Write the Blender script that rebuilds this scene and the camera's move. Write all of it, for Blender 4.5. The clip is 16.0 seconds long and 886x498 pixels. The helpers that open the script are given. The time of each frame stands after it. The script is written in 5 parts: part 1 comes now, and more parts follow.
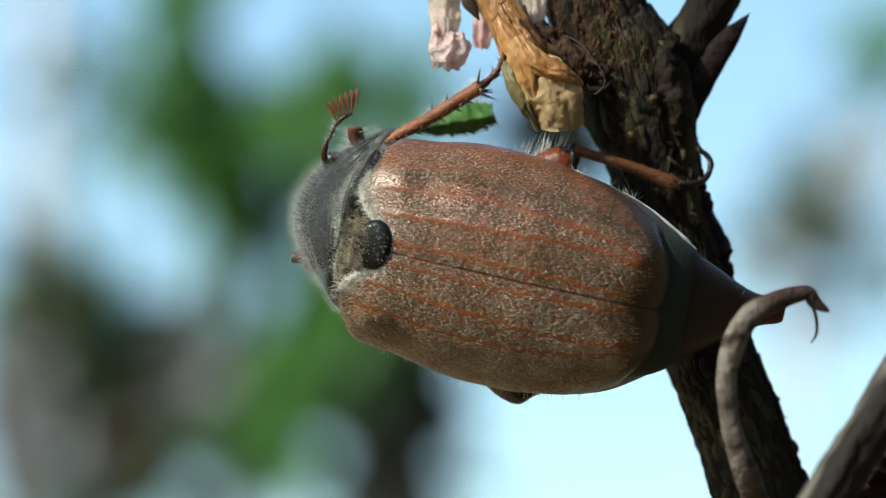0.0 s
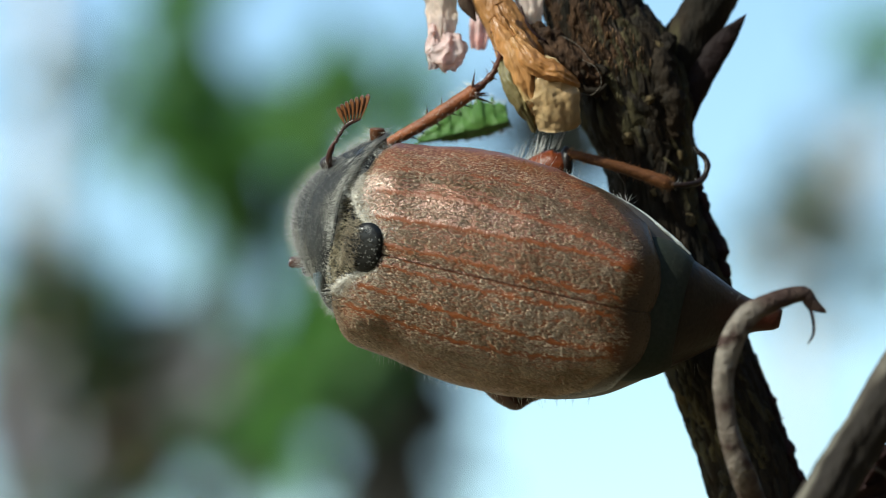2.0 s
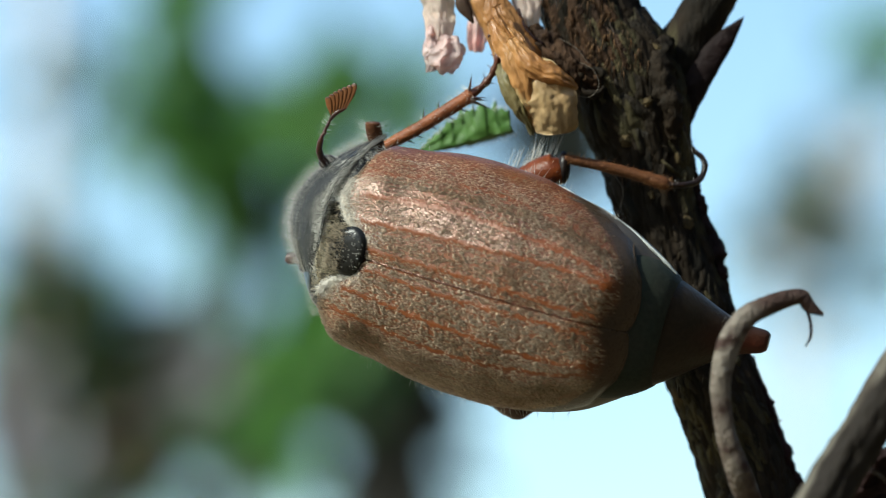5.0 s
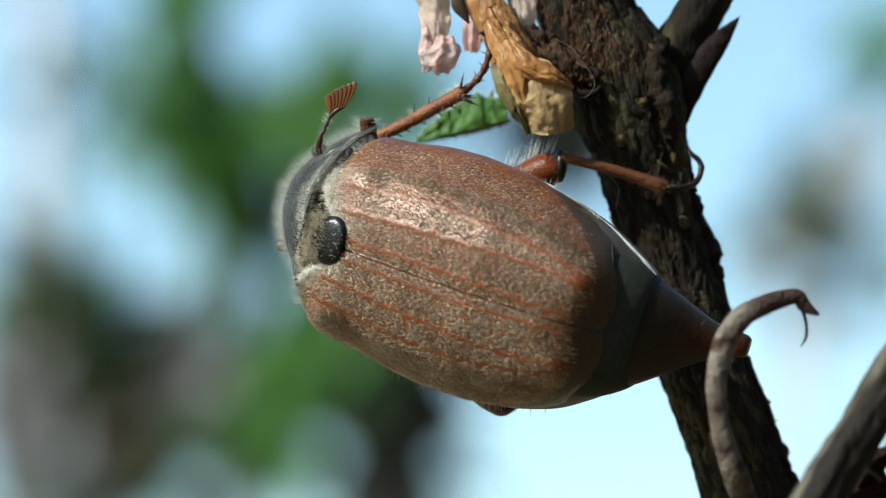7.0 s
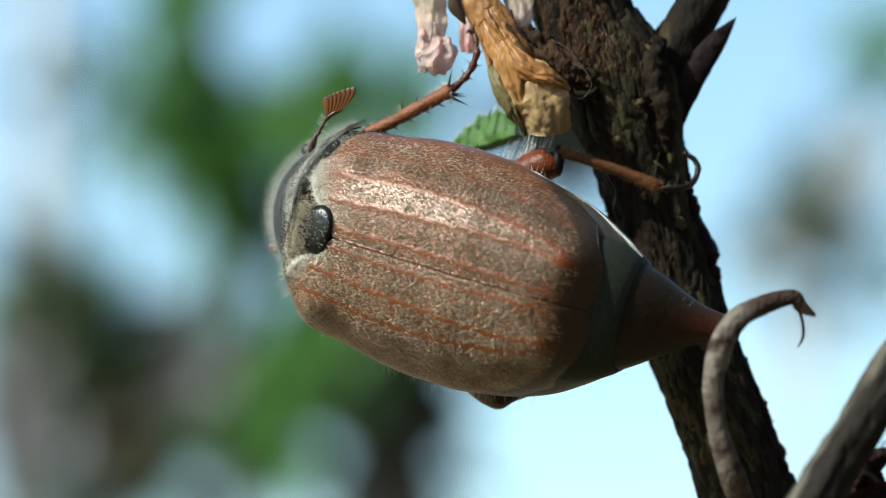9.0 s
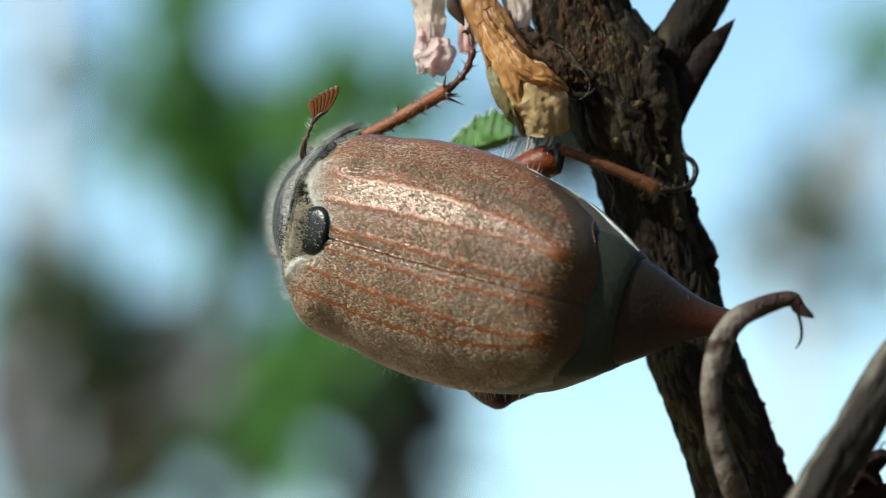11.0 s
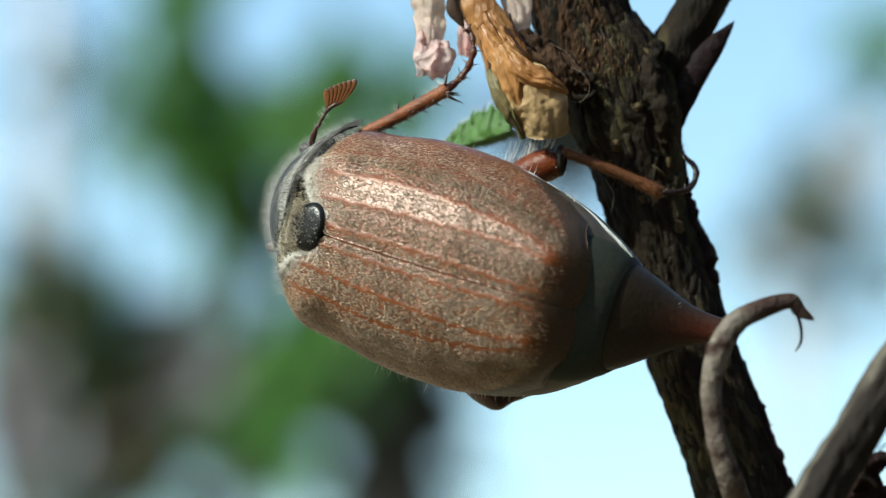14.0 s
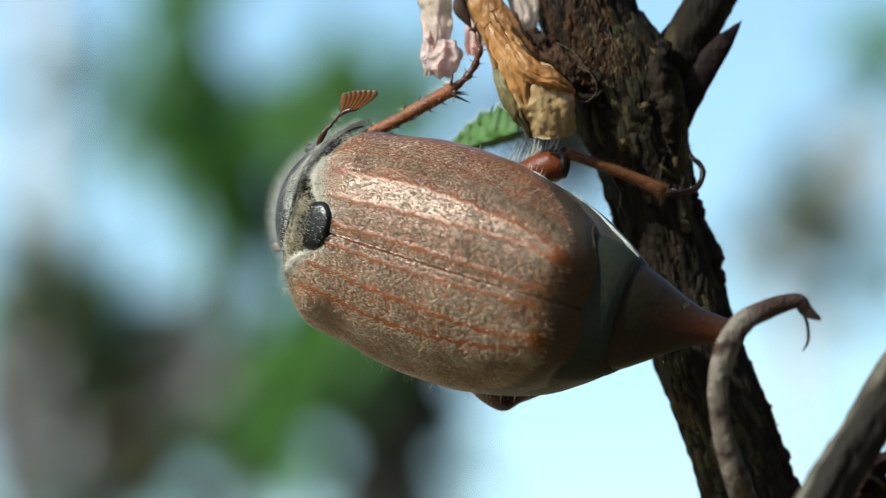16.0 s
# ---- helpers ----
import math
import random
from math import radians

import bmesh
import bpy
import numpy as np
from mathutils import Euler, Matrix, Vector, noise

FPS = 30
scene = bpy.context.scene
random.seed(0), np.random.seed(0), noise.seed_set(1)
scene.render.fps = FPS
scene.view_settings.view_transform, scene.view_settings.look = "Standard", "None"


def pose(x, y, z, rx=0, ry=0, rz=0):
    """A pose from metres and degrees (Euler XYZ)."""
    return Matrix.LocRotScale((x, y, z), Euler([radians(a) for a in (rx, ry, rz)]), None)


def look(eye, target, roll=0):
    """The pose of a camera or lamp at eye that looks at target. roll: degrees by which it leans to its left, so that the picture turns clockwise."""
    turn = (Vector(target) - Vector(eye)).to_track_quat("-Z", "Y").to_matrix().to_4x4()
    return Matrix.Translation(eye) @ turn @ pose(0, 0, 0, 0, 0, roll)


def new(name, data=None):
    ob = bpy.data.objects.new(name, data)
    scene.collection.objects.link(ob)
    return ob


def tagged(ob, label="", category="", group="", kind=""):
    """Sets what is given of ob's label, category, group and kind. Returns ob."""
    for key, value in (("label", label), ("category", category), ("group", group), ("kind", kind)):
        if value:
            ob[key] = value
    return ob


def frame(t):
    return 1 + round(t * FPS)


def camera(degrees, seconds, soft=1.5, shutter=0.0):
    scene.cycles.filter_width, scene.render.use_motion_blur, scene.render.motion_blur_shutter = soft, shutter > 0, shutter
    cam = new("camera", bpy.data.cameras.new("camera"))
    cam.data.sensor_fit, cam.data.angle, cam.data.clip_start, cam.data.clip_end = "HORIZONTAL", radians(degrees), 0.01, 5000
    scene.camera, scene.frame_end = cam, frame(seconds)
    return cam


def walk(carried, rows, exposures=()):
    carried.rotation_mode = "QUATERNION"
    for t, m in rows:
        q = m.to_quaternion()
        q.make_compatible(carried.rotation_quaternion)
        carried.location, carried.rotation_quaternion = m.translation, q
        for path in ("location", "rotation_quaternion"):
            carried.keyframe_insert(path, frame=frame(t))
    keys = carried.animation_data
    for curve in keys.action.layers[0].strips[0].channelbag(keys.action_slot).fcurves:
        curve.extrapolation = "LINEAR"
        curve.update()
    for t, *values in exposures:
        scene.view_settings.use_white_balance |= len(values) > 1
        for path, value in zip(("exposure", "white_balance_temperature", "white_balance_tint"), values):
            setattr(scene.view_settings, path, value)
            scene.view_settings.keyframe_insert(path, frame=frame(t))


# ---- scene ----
# A cockchafer clings to a woody shrub stem; shrubs and sky far behind. Lengths inside things are in millimetres.
MM = 0.001
STAGE = pose(0, 0, 1.30, 10.0, 0, 0)          # subject space: x right, y away, z up in the picture

cam = camera(12.0, 16.0, soft=1.05)
cam.data.dof.use_dof = True
cam.data.dof.focus_distance = 0.2385
cam.data.dof.aperture_fstop = 31.0
CAM = STAGE @ pose(0, 0, 0, 90, 0, 0)
walk(cam, [(0.0, CAM), (16.0, CAM)], [(0.0, 0.56, 6180, -4), (16.0, 0.56, 6180, -4)])

# ---- daylight ----
SUN = Vector((-0.63, -0.48, 0.60)).normalized()      # towards the sun
world = bpy.data.worlds.new("world")
world.use_nodes = True
scene.world = world
sky = world.node_tree.nodes.new("ShaderNodeTexSky")
sky.sky_type, sky.sun_disc = "NISHITA", False
sky.dust_density, sky.air_density, sky.altitude = 1.2, 1.0, 200
sky.sun_elevation = math.asin(SUN.z)
sky.sun_rotation = math.atan2(SUN.x, SUN.y)
back = world.node_tree.nodes["Background"]
back.inputs["Strength"].default_value = 0.15
world.node_tree.links.new(sky.outputs[0], back.inputs["Color"])
sun = new("sun", bpy.data.lights.new("sun", "SUN"))
sun.data.energy, sun.data.angle, sun.data.color = 4.0, radians(0.5), (1.0, 0.95, 0.87)
sun.matrix_world = look(SUN * 5, (0, 0, 0))


# ---- materials ----
def material(name, base, base2, rough=0.6, scale=400.0, stretch=(1, 1, 1), bump=0.3, fine=3000.0, metal=0.0,
             spots=None, spot_scale=900.0, spot_edge=0.62, translucent=0.0, coat=0.0, island=0.0, specular=0.5, bump_size=0.0001):
    """Two-colour noise, a finer grain, optional spots, bump; coordinates are the object's, in metres."""
    m = bpy.data.materials.new(name)
    m.use_nodes = True
    nt = m.node_tree
    N, L = nt.nodes, nt.links
    bsdf = N["Principled BSDF"]
    tc = N.new("ShaderNodeTexCoord")
    mp = N.new("ShaderNodeMapping")
    mp.inputs["Scale"].default_value = stretch
    L.new(tc.outputs["Object"], mp.inputs["Vector"])

    def noise_at(sc, detail=4.0):
        n = N.new("ShaderNodeTexNoise")
        n.inputs["Scale"].default_value, n.inputs["Detail"].default_value = sc, detail
        L.new(mp.outputs[0], n.inputs["Vector"])
        return n

    def mix(fac, a, b, mode="MIX"):
        x = N.new("ShaderNodeMix")
        x.data_type, x.blend_type = "RGBA", mode
        for sock, v in ((x.inputs[0], fac), (x.inputs[6], a), (x.inputs[7], b)):
            if isinstance(v, (float, int)):
                sock.default_value = v
            elif isinstance(v, tuple):
                sock.default_value = (*v, 1)
            else:
                L.new(v, sock)
        return x.outputs[2]

    def ramp(sock, lo, hi):
        r = N.new("ShaderNodeMapRange")
        r.inputs[1].default_value, r.inputs[2].default_value = lo, hi
        L.new(sock, r.inputs[0])
        return r.outputs[0]

    large, small = noise_at(scale), noise_at(fine, 6.0)
    col = mix(ramp(large.outputs[0], 0.35, 0.65), base, base2)
    col = mix(0.55, col, mix(ramp(small.outputs[0], 0.3, 0.7), (0.45, 0.45, 0.45), (1.0, 1.0, 1.0)), "MULTIPLY")
    if spots:
        sp = noise_at(spot_scale, 3.0)
        col = mix(ramp(sp.outputs[0], spot_edge, spot_edge + 0.08), col, spots)
    if island:
        geo = N.new("ShaderNodeNewGeometry")
        v = N.new("ShaderNodeHueSaturation")
        L.new(col, v.inputs["Color"])
        L.new(ramp_out(N, L, geo.outputs["Random Per Island"], 1 - island, 1 + island), v.inputs["Value"])
        col = v.outputs[0]
    L.new(col, bsdf.inputs["Base Color"])
    rr = ramp_out(N, L, small.outputs[0], max(rough - 0.12, 0.03), min(rough + 0.12, 1.0))
    L.new(rr, bsdf.inputs["Roughness"])
    bsdf.inputs["Metallic"].default_value = metal
    bsdf.inputs["Coat Weight"].default_value = coat
    bsdf.inputs["Coat Roughness"].default_value = 0.2
    bsdf.inputs["Specular IOR Level"].default_value = specular
    if bump:
        b = N.new("ShaderNodeBump")
        b.inputs["Strength"].default_value, b.inputs["Distance"].default_value = bump, bump_size
        L.new(small.outputs[0], b.inputs["Height"])
        L.new(b.outputs[0], bsdf.inputs["Normal"])
    if translucent:
        tr = N.new("ShaderNodeBsdfTranslucent")
        L.new(col, tr.inputs["Color"])
        ms = N.new("ShaderNodeMixShader")
        ms.inputs[0].default_value = translucent
        L.new(bsdf.outputs[0], ms.inputs[1])
        L.new(tr.outputs[0], ms.inputs[2])
        L.new(ms.outputs[0], N["Material Output"].inputs["Surface"])
    return m


def ramp_out(N, L, sock, lo, hi):
    r = N.new("ShaderNodeMapRange")
    r.inputs[3].default_value, r.inputs[4].default_value = lo, hi
    L.new(sock, r.inputs[0])
    return r.outputs[0]


def two_tone(m, colour, value="rib"):
    """Blends the material's colour into another where the mesh's own value is high."""
    N, L = m.node_tree.nodes, m.node_tree.links
    bsdf = N["Principled BSDF"]
    old = bsdf.inputs["Base Color"].links[0].from_socket
    at = N.new("ShaderNodeAttribute")
    at.attribute_name = value
    x = N.new("ShaderNodeMix")
    x.data_type = "RGBA"
    L.new(at.outputs["Fac"], x.inputs[0])
    L.new(old, x.inputs[6])
    x.inputs[7].default_value = (*colour, 1)
    L.new(x.outputs[2], bsdf.inputs["Base Color"])
    return m


# reddish-brown chitin: the bare ribs are redder, the fields between them duller and finely wrinkled
WING = two_tone(material("wing_case", (0.118, 0.036, 0.0125), (0.20, 0.060, 0.019), rough=0.30, scale=500, bump=0.8, fine=7500, stretch=(1.3, 0.9, 0.9),
                         bump_size=0.00005, specular=0.58), (0.135, 0.037, 0.009))
two_tone(WING, (0.038, 0.029, 0.019), "end")
WN, WL = WING.node_tree.nodes, WING.node_tree.links


def wing_gloss(value, low):
    """Less gloss where the mesh's own value is high."""
    at = WN.new("ShaderNodeAttribute")
    at.attribute_name = value
    return ramp_out(WN, WL, at.outputs["Fac"], 1.0, low)


gloss = WN.new("ShaderNodeMath")                         # the bare hind ends and the ribs are duller
gloss.operation = "MULTIPLY"
WL.new(wing_gloss("end", 0.2), gloss.inputs[0])
WL.new(wing_gloss("rib", 0.3), gloss.inputs[1])
WL.new(gloss.outputs[0], WN["Principled BSDF"].inputs["Specular IOR Level"])
WING.node_tree.nodes["Principled BSDF"].inputs["Specular Tint"].default_value = (1.0, 0.80, 0.72, 1)
SETA = material("pale_hair", (0.79, 0.64, 0.485), (0.45, 0.33, 0.215), rough=0.42, bump=0, island=0.5, specular=0.32)
RUST_HAIR = material("rusty_hair", (0.36, 0.17, 0.06), (0.24, 0.10, 0.035), rough=0.5, bump=0, island=0.25)
CREAM_HAIR = material("cream_hair", (0.76, 0.71, 0.63), (0.62, 0.56, 0.47), rough=0.5, bump=0, island=0.15)
GREY_HAIR = material("grey_hair", (0.60, 0.58, 0.53), (0.42, 0.40, 0.36), rough=0.5, bump=0, island=0.25)
SHIELD_HAIR = material("shield_hair", (0.64, 0.62, 0.57), (0.34, 0.325, 0.295), rough=0.5, bump=0, island=0.4, specular=0.3)
FUZZ = material("pale_fuzz", (0.58, 0.56, 0.52), (0.42, 0.405, 0.37), rough=0.6, bump=0, island=0.2, translucent=0.3)
WHITE_HAIR = material("white_hair", (0.75, 0.73, 0.68), (0.66, 0.63, 0.56), rough=0.5, bump=0, island=0.2)
GOLD_HAIR = material("golden_hair", (0.66, 0.57, 0.40), (0.30, 0.24, 0.15), rough=0.45, bump=0, island=0.3)
BUFF_HAIR = material("buff_hair", (0.56, 0.47, 0.34), (0.25, 0.19, 0.12), rough=0.45, bump=0, island=0.35)
SHIELD = material("shield_chitin", (0.017, 0.0165, 0.0155), (0.038, 0.036, 0.032), rough=0.5, scale=210, bump=0.5, fine=5000, specular=0.1)
BLACK = material("black_chitin", (0.004, 0.004, 0.004), (0.009, 0.008, 0.007), rough=0.3, scale=600, bump=0.35, fine=3500, specular=0.25)
LEG = material("leg_chitin", (0.30, 0.095, 0.030), (0.17, 0.052, 0.018), rough=0.5, scale=900, bump=0.8, fine=5000, specular=0.3)
LEG_FEMUR = material("thigh_chitin", (0.165, 0.036, 0.008), (0.09, 0.020, 0.006), rough=0.38, scale=900, bump=0.5, fine=5000, specular=0.22)
KNEE = material("knee_chitin", (0.010, 0.006, 0.005), (0.020, 0.010, 0.007), rough=0.4, scale=900, bump=0.3, fine=5000, specular=0.3)
LEG_TARSUS = material("tarsus_chitin", (0.115, 0.034, 0.015), (0.060, 0.019, 0.010), rough=0.4, scale=900, bump=0.5, fine=5000, specular=0.35)
LEG_BROWN = material("brown_leg_chitin", (0.135, 0.050, 0.017), (0.085, 0.032, 0.012), rough=0.6, scale=900, bump=0.6, fine=5000, specular=0.2)
LEG_DARK = material("dark_leg_chitin", (0.075, 0.021, 0.012), (0.035, 0.012, 0.008), rough=0.35, scale=900, bump=0.4, fine=5000)
TAIL = two_tone(material("tail_chitin", (0.022, 0.017, 0.0115), (0.025, 0.015, 0.009), rough=0.45, scale=260, bump=0.4, fine=4000, specular=0.2), (0.055, 0.014, 0.0075))
BAND = material("grey_green_band", (0.023, 0.029, 0.022), (0.031, 0.032, 0.024), rough=0.6, scale=500, bump=0.3, fine=4000, specular=0.1)
BELLY = material("belly_chitin", (0.10, 0.08, 0.06), (0.06, 0.045, 0.035), rough=0.5, scale=500, bump=0.3, fine=4000)
WHITE_EDGE = material("white_edge", (0.55, 0.56, 0.53), (0.38, 0.40, 0.37), rough=0.6, scale=900, bump=0.3, fine=6000)
LAMELLA = material("lamella_chitin", (0.25, 0.088, 0.024), (0.15, 0.052, 0.016), rough=0.45, scale=900, bump=0.3, fine=6000, translucent=0.2)
two_tone(LAMELLA, (0.03, 0.012, 0.008))
BARK = material("bark", (0.026, 0.017, 0.010), (0.010, 0.008, 0.0055), rough=0.75, scale=300, bump=0.6, fine=2600, stretch=(1.6, 1.6, 0.5),
                spots=(0.046, 0.038, 0.019), spot_scale=260, spot_edge=0.57, bump_size=0.0003, specular=0.12)
BARK_PLATE = material("bark_plate", (0.028, 0.019, 0.011), (0.011, 0.009, 0.006), rough=0.7, scale=420, bump=0.6, fine=3600, stretch=(1.8, 1.8, 0.6),
                      spots=(0.052, 0.044, 0.022), spot_scale=320, spot_edge=0.57, bump_size=0.0003, specular=0.15)
BARK_OCHRE = material("weathered_bark", (0.088, 0.070, 0.034), (0.026, 0.021, 0.011), rough=0.75, scale=520, bump=0.8, fine=3600, stretch=(1.6, 1.6, 0.6), bump_size=0.0003, specular=0.15)
BARK_BROWN = material("brown_bark", (0.072, 0.037, 0.018), (0.020, 0.011, 0.007), rough=0.75, scale=420, bump=0.9, fine=2600, stretch=(1.7, 1.7, 0.5), bump_size=0.0003, specular=0.15)
LENTICEL = material("lenticel", (0.125, 0.090, 0.044), (0.050, 0.036, 0.019), rough=0.75, scale=700, bump=0.9, fine=3200, bump_size=0.0003, specular=0.1)
FIBRE_BROWN = material("brown_bark_fibre", (0.23, 0.125, 0.055), (0.10, 0.05, 0.023), rough=0.6, scale=400, bump=0.5, fine=2500, island=0.5)
BARK_FIBRE = material("bark_fibre", (0.055, 0.027, 0.013), (0.022, 0.013, 0.007), rough=0.8, scale=400, bump=0.5, fine=2500, island=0.4)
BARK_THREAD = material("bark_thread", (0.16, 0.13, 0.10), (0.09, 0.07, 0.05), rough=0.7, bump=0)
BARK_RED = material("red_brown_bark", (0.030, 0.0125, 0.012), (0.013, 0.0065, 0.0065), rough=0.75, scale=300, bump=0.9, fine=1500, bump_size=0.0003, specular=0.12)
BUD = material("bud_scale", (0.017, 0.009, 0.0085), (0.010, 0.006, 0.006), rough=0.7, scale=300, bump=0.9, fine=1500, bump_size=0.0003, specular=0.12)
# the second tone is the branch's shaded side, put into the colour
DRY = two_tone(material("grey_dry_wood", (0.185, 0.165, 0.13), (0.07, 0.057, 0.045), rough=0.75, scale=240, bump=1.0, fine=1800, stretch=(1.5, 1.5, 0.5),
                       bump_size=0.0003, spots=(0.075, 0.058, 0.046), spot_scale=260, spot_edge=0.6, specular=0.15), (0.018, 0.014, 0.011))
TENDRIL = two_tone(material("dry_tendril", (0.215, 0.182, 0.15), (0.072, 0.043, 0.031), rough=0.75, scale=420, bump=1.0, fine=2600, bump_size=0.0003, specular=0.2), (0.042, 0.023, 0.018))
CALYX = material("dry_calyx", (0.50, 0.24, 0.078), (0.29, 0.115, 0.034), rough=0.38, scale=260, bump=0.8, fine=1900, stretch=(1.7, 1.7, 0.45),
                 translucent=0.25, bump_size=0.0002, spots=(0.50, 0.31, 0.12), spot_scale=330, spot_edge=0.6)
CALYX_PALE = material("pale_calyx_lobe", (0.60, 0.42, 0.215), (0.50, 0.31, 0.14), rough=0.4, scale=300, bump=0.2, fine=1500, translucent=0.35, bump_size=0.00015,
                      spots=(0.60, 0.45, 0.23), spot_scale=380, spot_edge=0.6)
CALYX_ORANGE = material("orange_calyx_lobe", (0.68, 0.37, 0.14), (0.48, 0.215, 0.065), rough=0.38, scale=280, bump=0.6, fine=1700, stretch=(1.6, 1.6, 0.5), translucent=0.3, bump_size=0.00015,
                        spots=(0.62, 0.43, 0.20), spot_scale=350, spot_edge=0.61)
CALYX_GREEN = material("grey_green_calyx_lobe", (0.20, 0.165, 0.065), (0.17, 0.105, 0.036), rough=0.55, scale=320, bump=0.6, fine=1600, translucent=0.25, bump_size=0.0002)
PETAL = material("withered_petal", (0.97, 0.84, 0.66), (0.96, 0.80, 0.72), rough=0.6, scale=170, bump=0.8, fine=1300, translucent=0.66, bump_size=0.00015)
PETAL_PINK = material("pink_petal", (0.97, 0.70, 0.66), (0.97, 0.85, 0.81), rough=0.6, scale=260, bump=0.8, fine=1300, translucent=0.66, bump_size=0.00015)
LEAF = material("serrate_leaf", (0.066, 0.165, 0.024), (0.105, 0.225, 0.037), rough=0.6, scale=500, bump=0.6, fine=1600, translucent=0.3)
FOLIAGE = material("far_foliage", (0.13, 0.30, 0.075), (0.18, 0.37, 0.09), rough=0.5, scale=30, bump=0.2, fine=300, translucent=0.5, island=0.3)
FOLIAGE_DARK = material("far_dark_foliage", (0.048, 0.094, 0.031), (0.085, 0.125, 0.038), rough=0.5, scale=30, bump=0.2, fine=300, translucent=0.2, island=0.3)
FOLIAGE_GREY = material("far_grey_foliage", (0.44, 0.41, 0.43), (0.30, 0.28, 0.29), rough=0.7, scale=30, bump=0.2, fine=300, island=0.3, translucent=0.3)
# white leaf clumps added for pale out-of-focus patches
FOLIAGE_WHITE = material("far_white_patch", (0.85, 0.84, 0.84), (0.75, 0.74, 0.76), rough=0.7, scale=30, bump=0.2, fine=300, island=0.15, translucent=0.4)
# near-black copy of the leaves: shade put into their colour
FOLIAGE_SHADE_TONE = material("far_foliage_shade_tone", (0.018, 0.024, 0.014), (0.030, 0.030, 0.018), rough=0.6, scale=30, bump=0.2, fine=300, island=0.3)
FOLIAGE_BROWN = material("far_withered_foliage", (0.18, 0.125, 0.068), (0.12, 0.082, 0.045), rough=0.7, scale=30, bump=0.2, fine=300, island=0.3)
FAR_BARK = material("far_bark", (0.030, 0.026, 0.022), (0.018, 0.016, 0.013), rough=0.85, scale=20, bump=0.8, fine=120, stretch=(1, 1, 0.4), bump_size=0.004)
PALE_BARK = material("pale_bark", (0.80, 0.78, 0.78), (0.68, 0.66, 0.66), rough=0.8, scale=14, bump=0.6, fine=120, bump_size=0.003)
GRASS = material("meadow", (0.20, 0.17, 0.085), (0.30, 0.23, 0.13), rough=0.9, scale=0.6, bump=0.5, fine=9, bump_size=0.05)


# ---- geometry ----
ORIGIN = {}


def thing(name, base, label, category, m=None, group="", kind=""):
    """An Empty at base (mm, in subject space); m: a pose in place of the subject space."""
    ob = new(name)
    ob.matrix_world = (STAGE if m is None else m) @ Matrix.Translation(Vector(base) * MM)
    ob.empty_display_size = 0.002
    ORIGIN[ob.name] = np.array(base, float)
    return tagged(ob, label, category, group, kind)


def as_mesh(name, geo, mat, smooth=True, rib=None):
    verts, faces = geo
    me = bpy.data.meshes.new(name)
    me.from_pydata((np.asarray(verts) * MM).tolist(), [], faces)
    if smooth:
        me.polygons.foreach_set("use_smooth", [True] * len(me.polygons))
    if rib is not None:
        for key, values in (rib if isinstance(rib, dict) else {"rib": rib}).items():
            a = me.attributes.new(key, "FLOAT", "POINT")
            a.data.foreach_set("value", np.asarray(values, float))
    me.materials.append(mat)
    me.update()
    return me


def part(name, geo, mat, parent, label="", pivot=None, smooth=True, rib=None, kind=""):
    """One mesh under a thing or a part; geo in the thing's millimetres, turning about pivot."""
    org = ORIGIN[parent.name]
    piv = org if pivot is None else np.array(pivot, float)
    ob = new(name, as_mesh(name, (np.asarray(geo[0], float) - piv, geo[1]), mat, smooth, rib))
    ob.parent = parent
    ob.location = Vector(piv - org) * MM
    ORIGIN[ob.name] = piv
    return tagged(ob, label, "", "", kind)


def grid_faces(rows, cols, closed=False):
    f = []
    for r in range(rows - 1):
        for c in range(cols if closed else cols - 1):
            d = (c + 1) % cols
            f.append((r * cols + c, r * cols + d, (r + 1) * cols + d, (r + 1) * cols + c))
    return f


def smooth_line(pts, n):
    """n points on a Catmull-Rom line through pts (any number of columns)."""
    p = np.asarray(pts, float)
    p = np.vstack([2 * p[0] - p[1], p, 2 * p[-1] - p[-2]])
    out = []
    for u in np.linspace(0, len(p) - 3 - 1e-9, n):
        i = int(u)
        t = u - i
        a, b, c, d = p[i:i + 4]
        out.append(0.5 * (2 * b + (c - a) * t + (2 * a - 5 * b + 4 * c - d) * t * t + (3 * b - a - 3 * c + d) * t ** 3))
    return np.array(out)


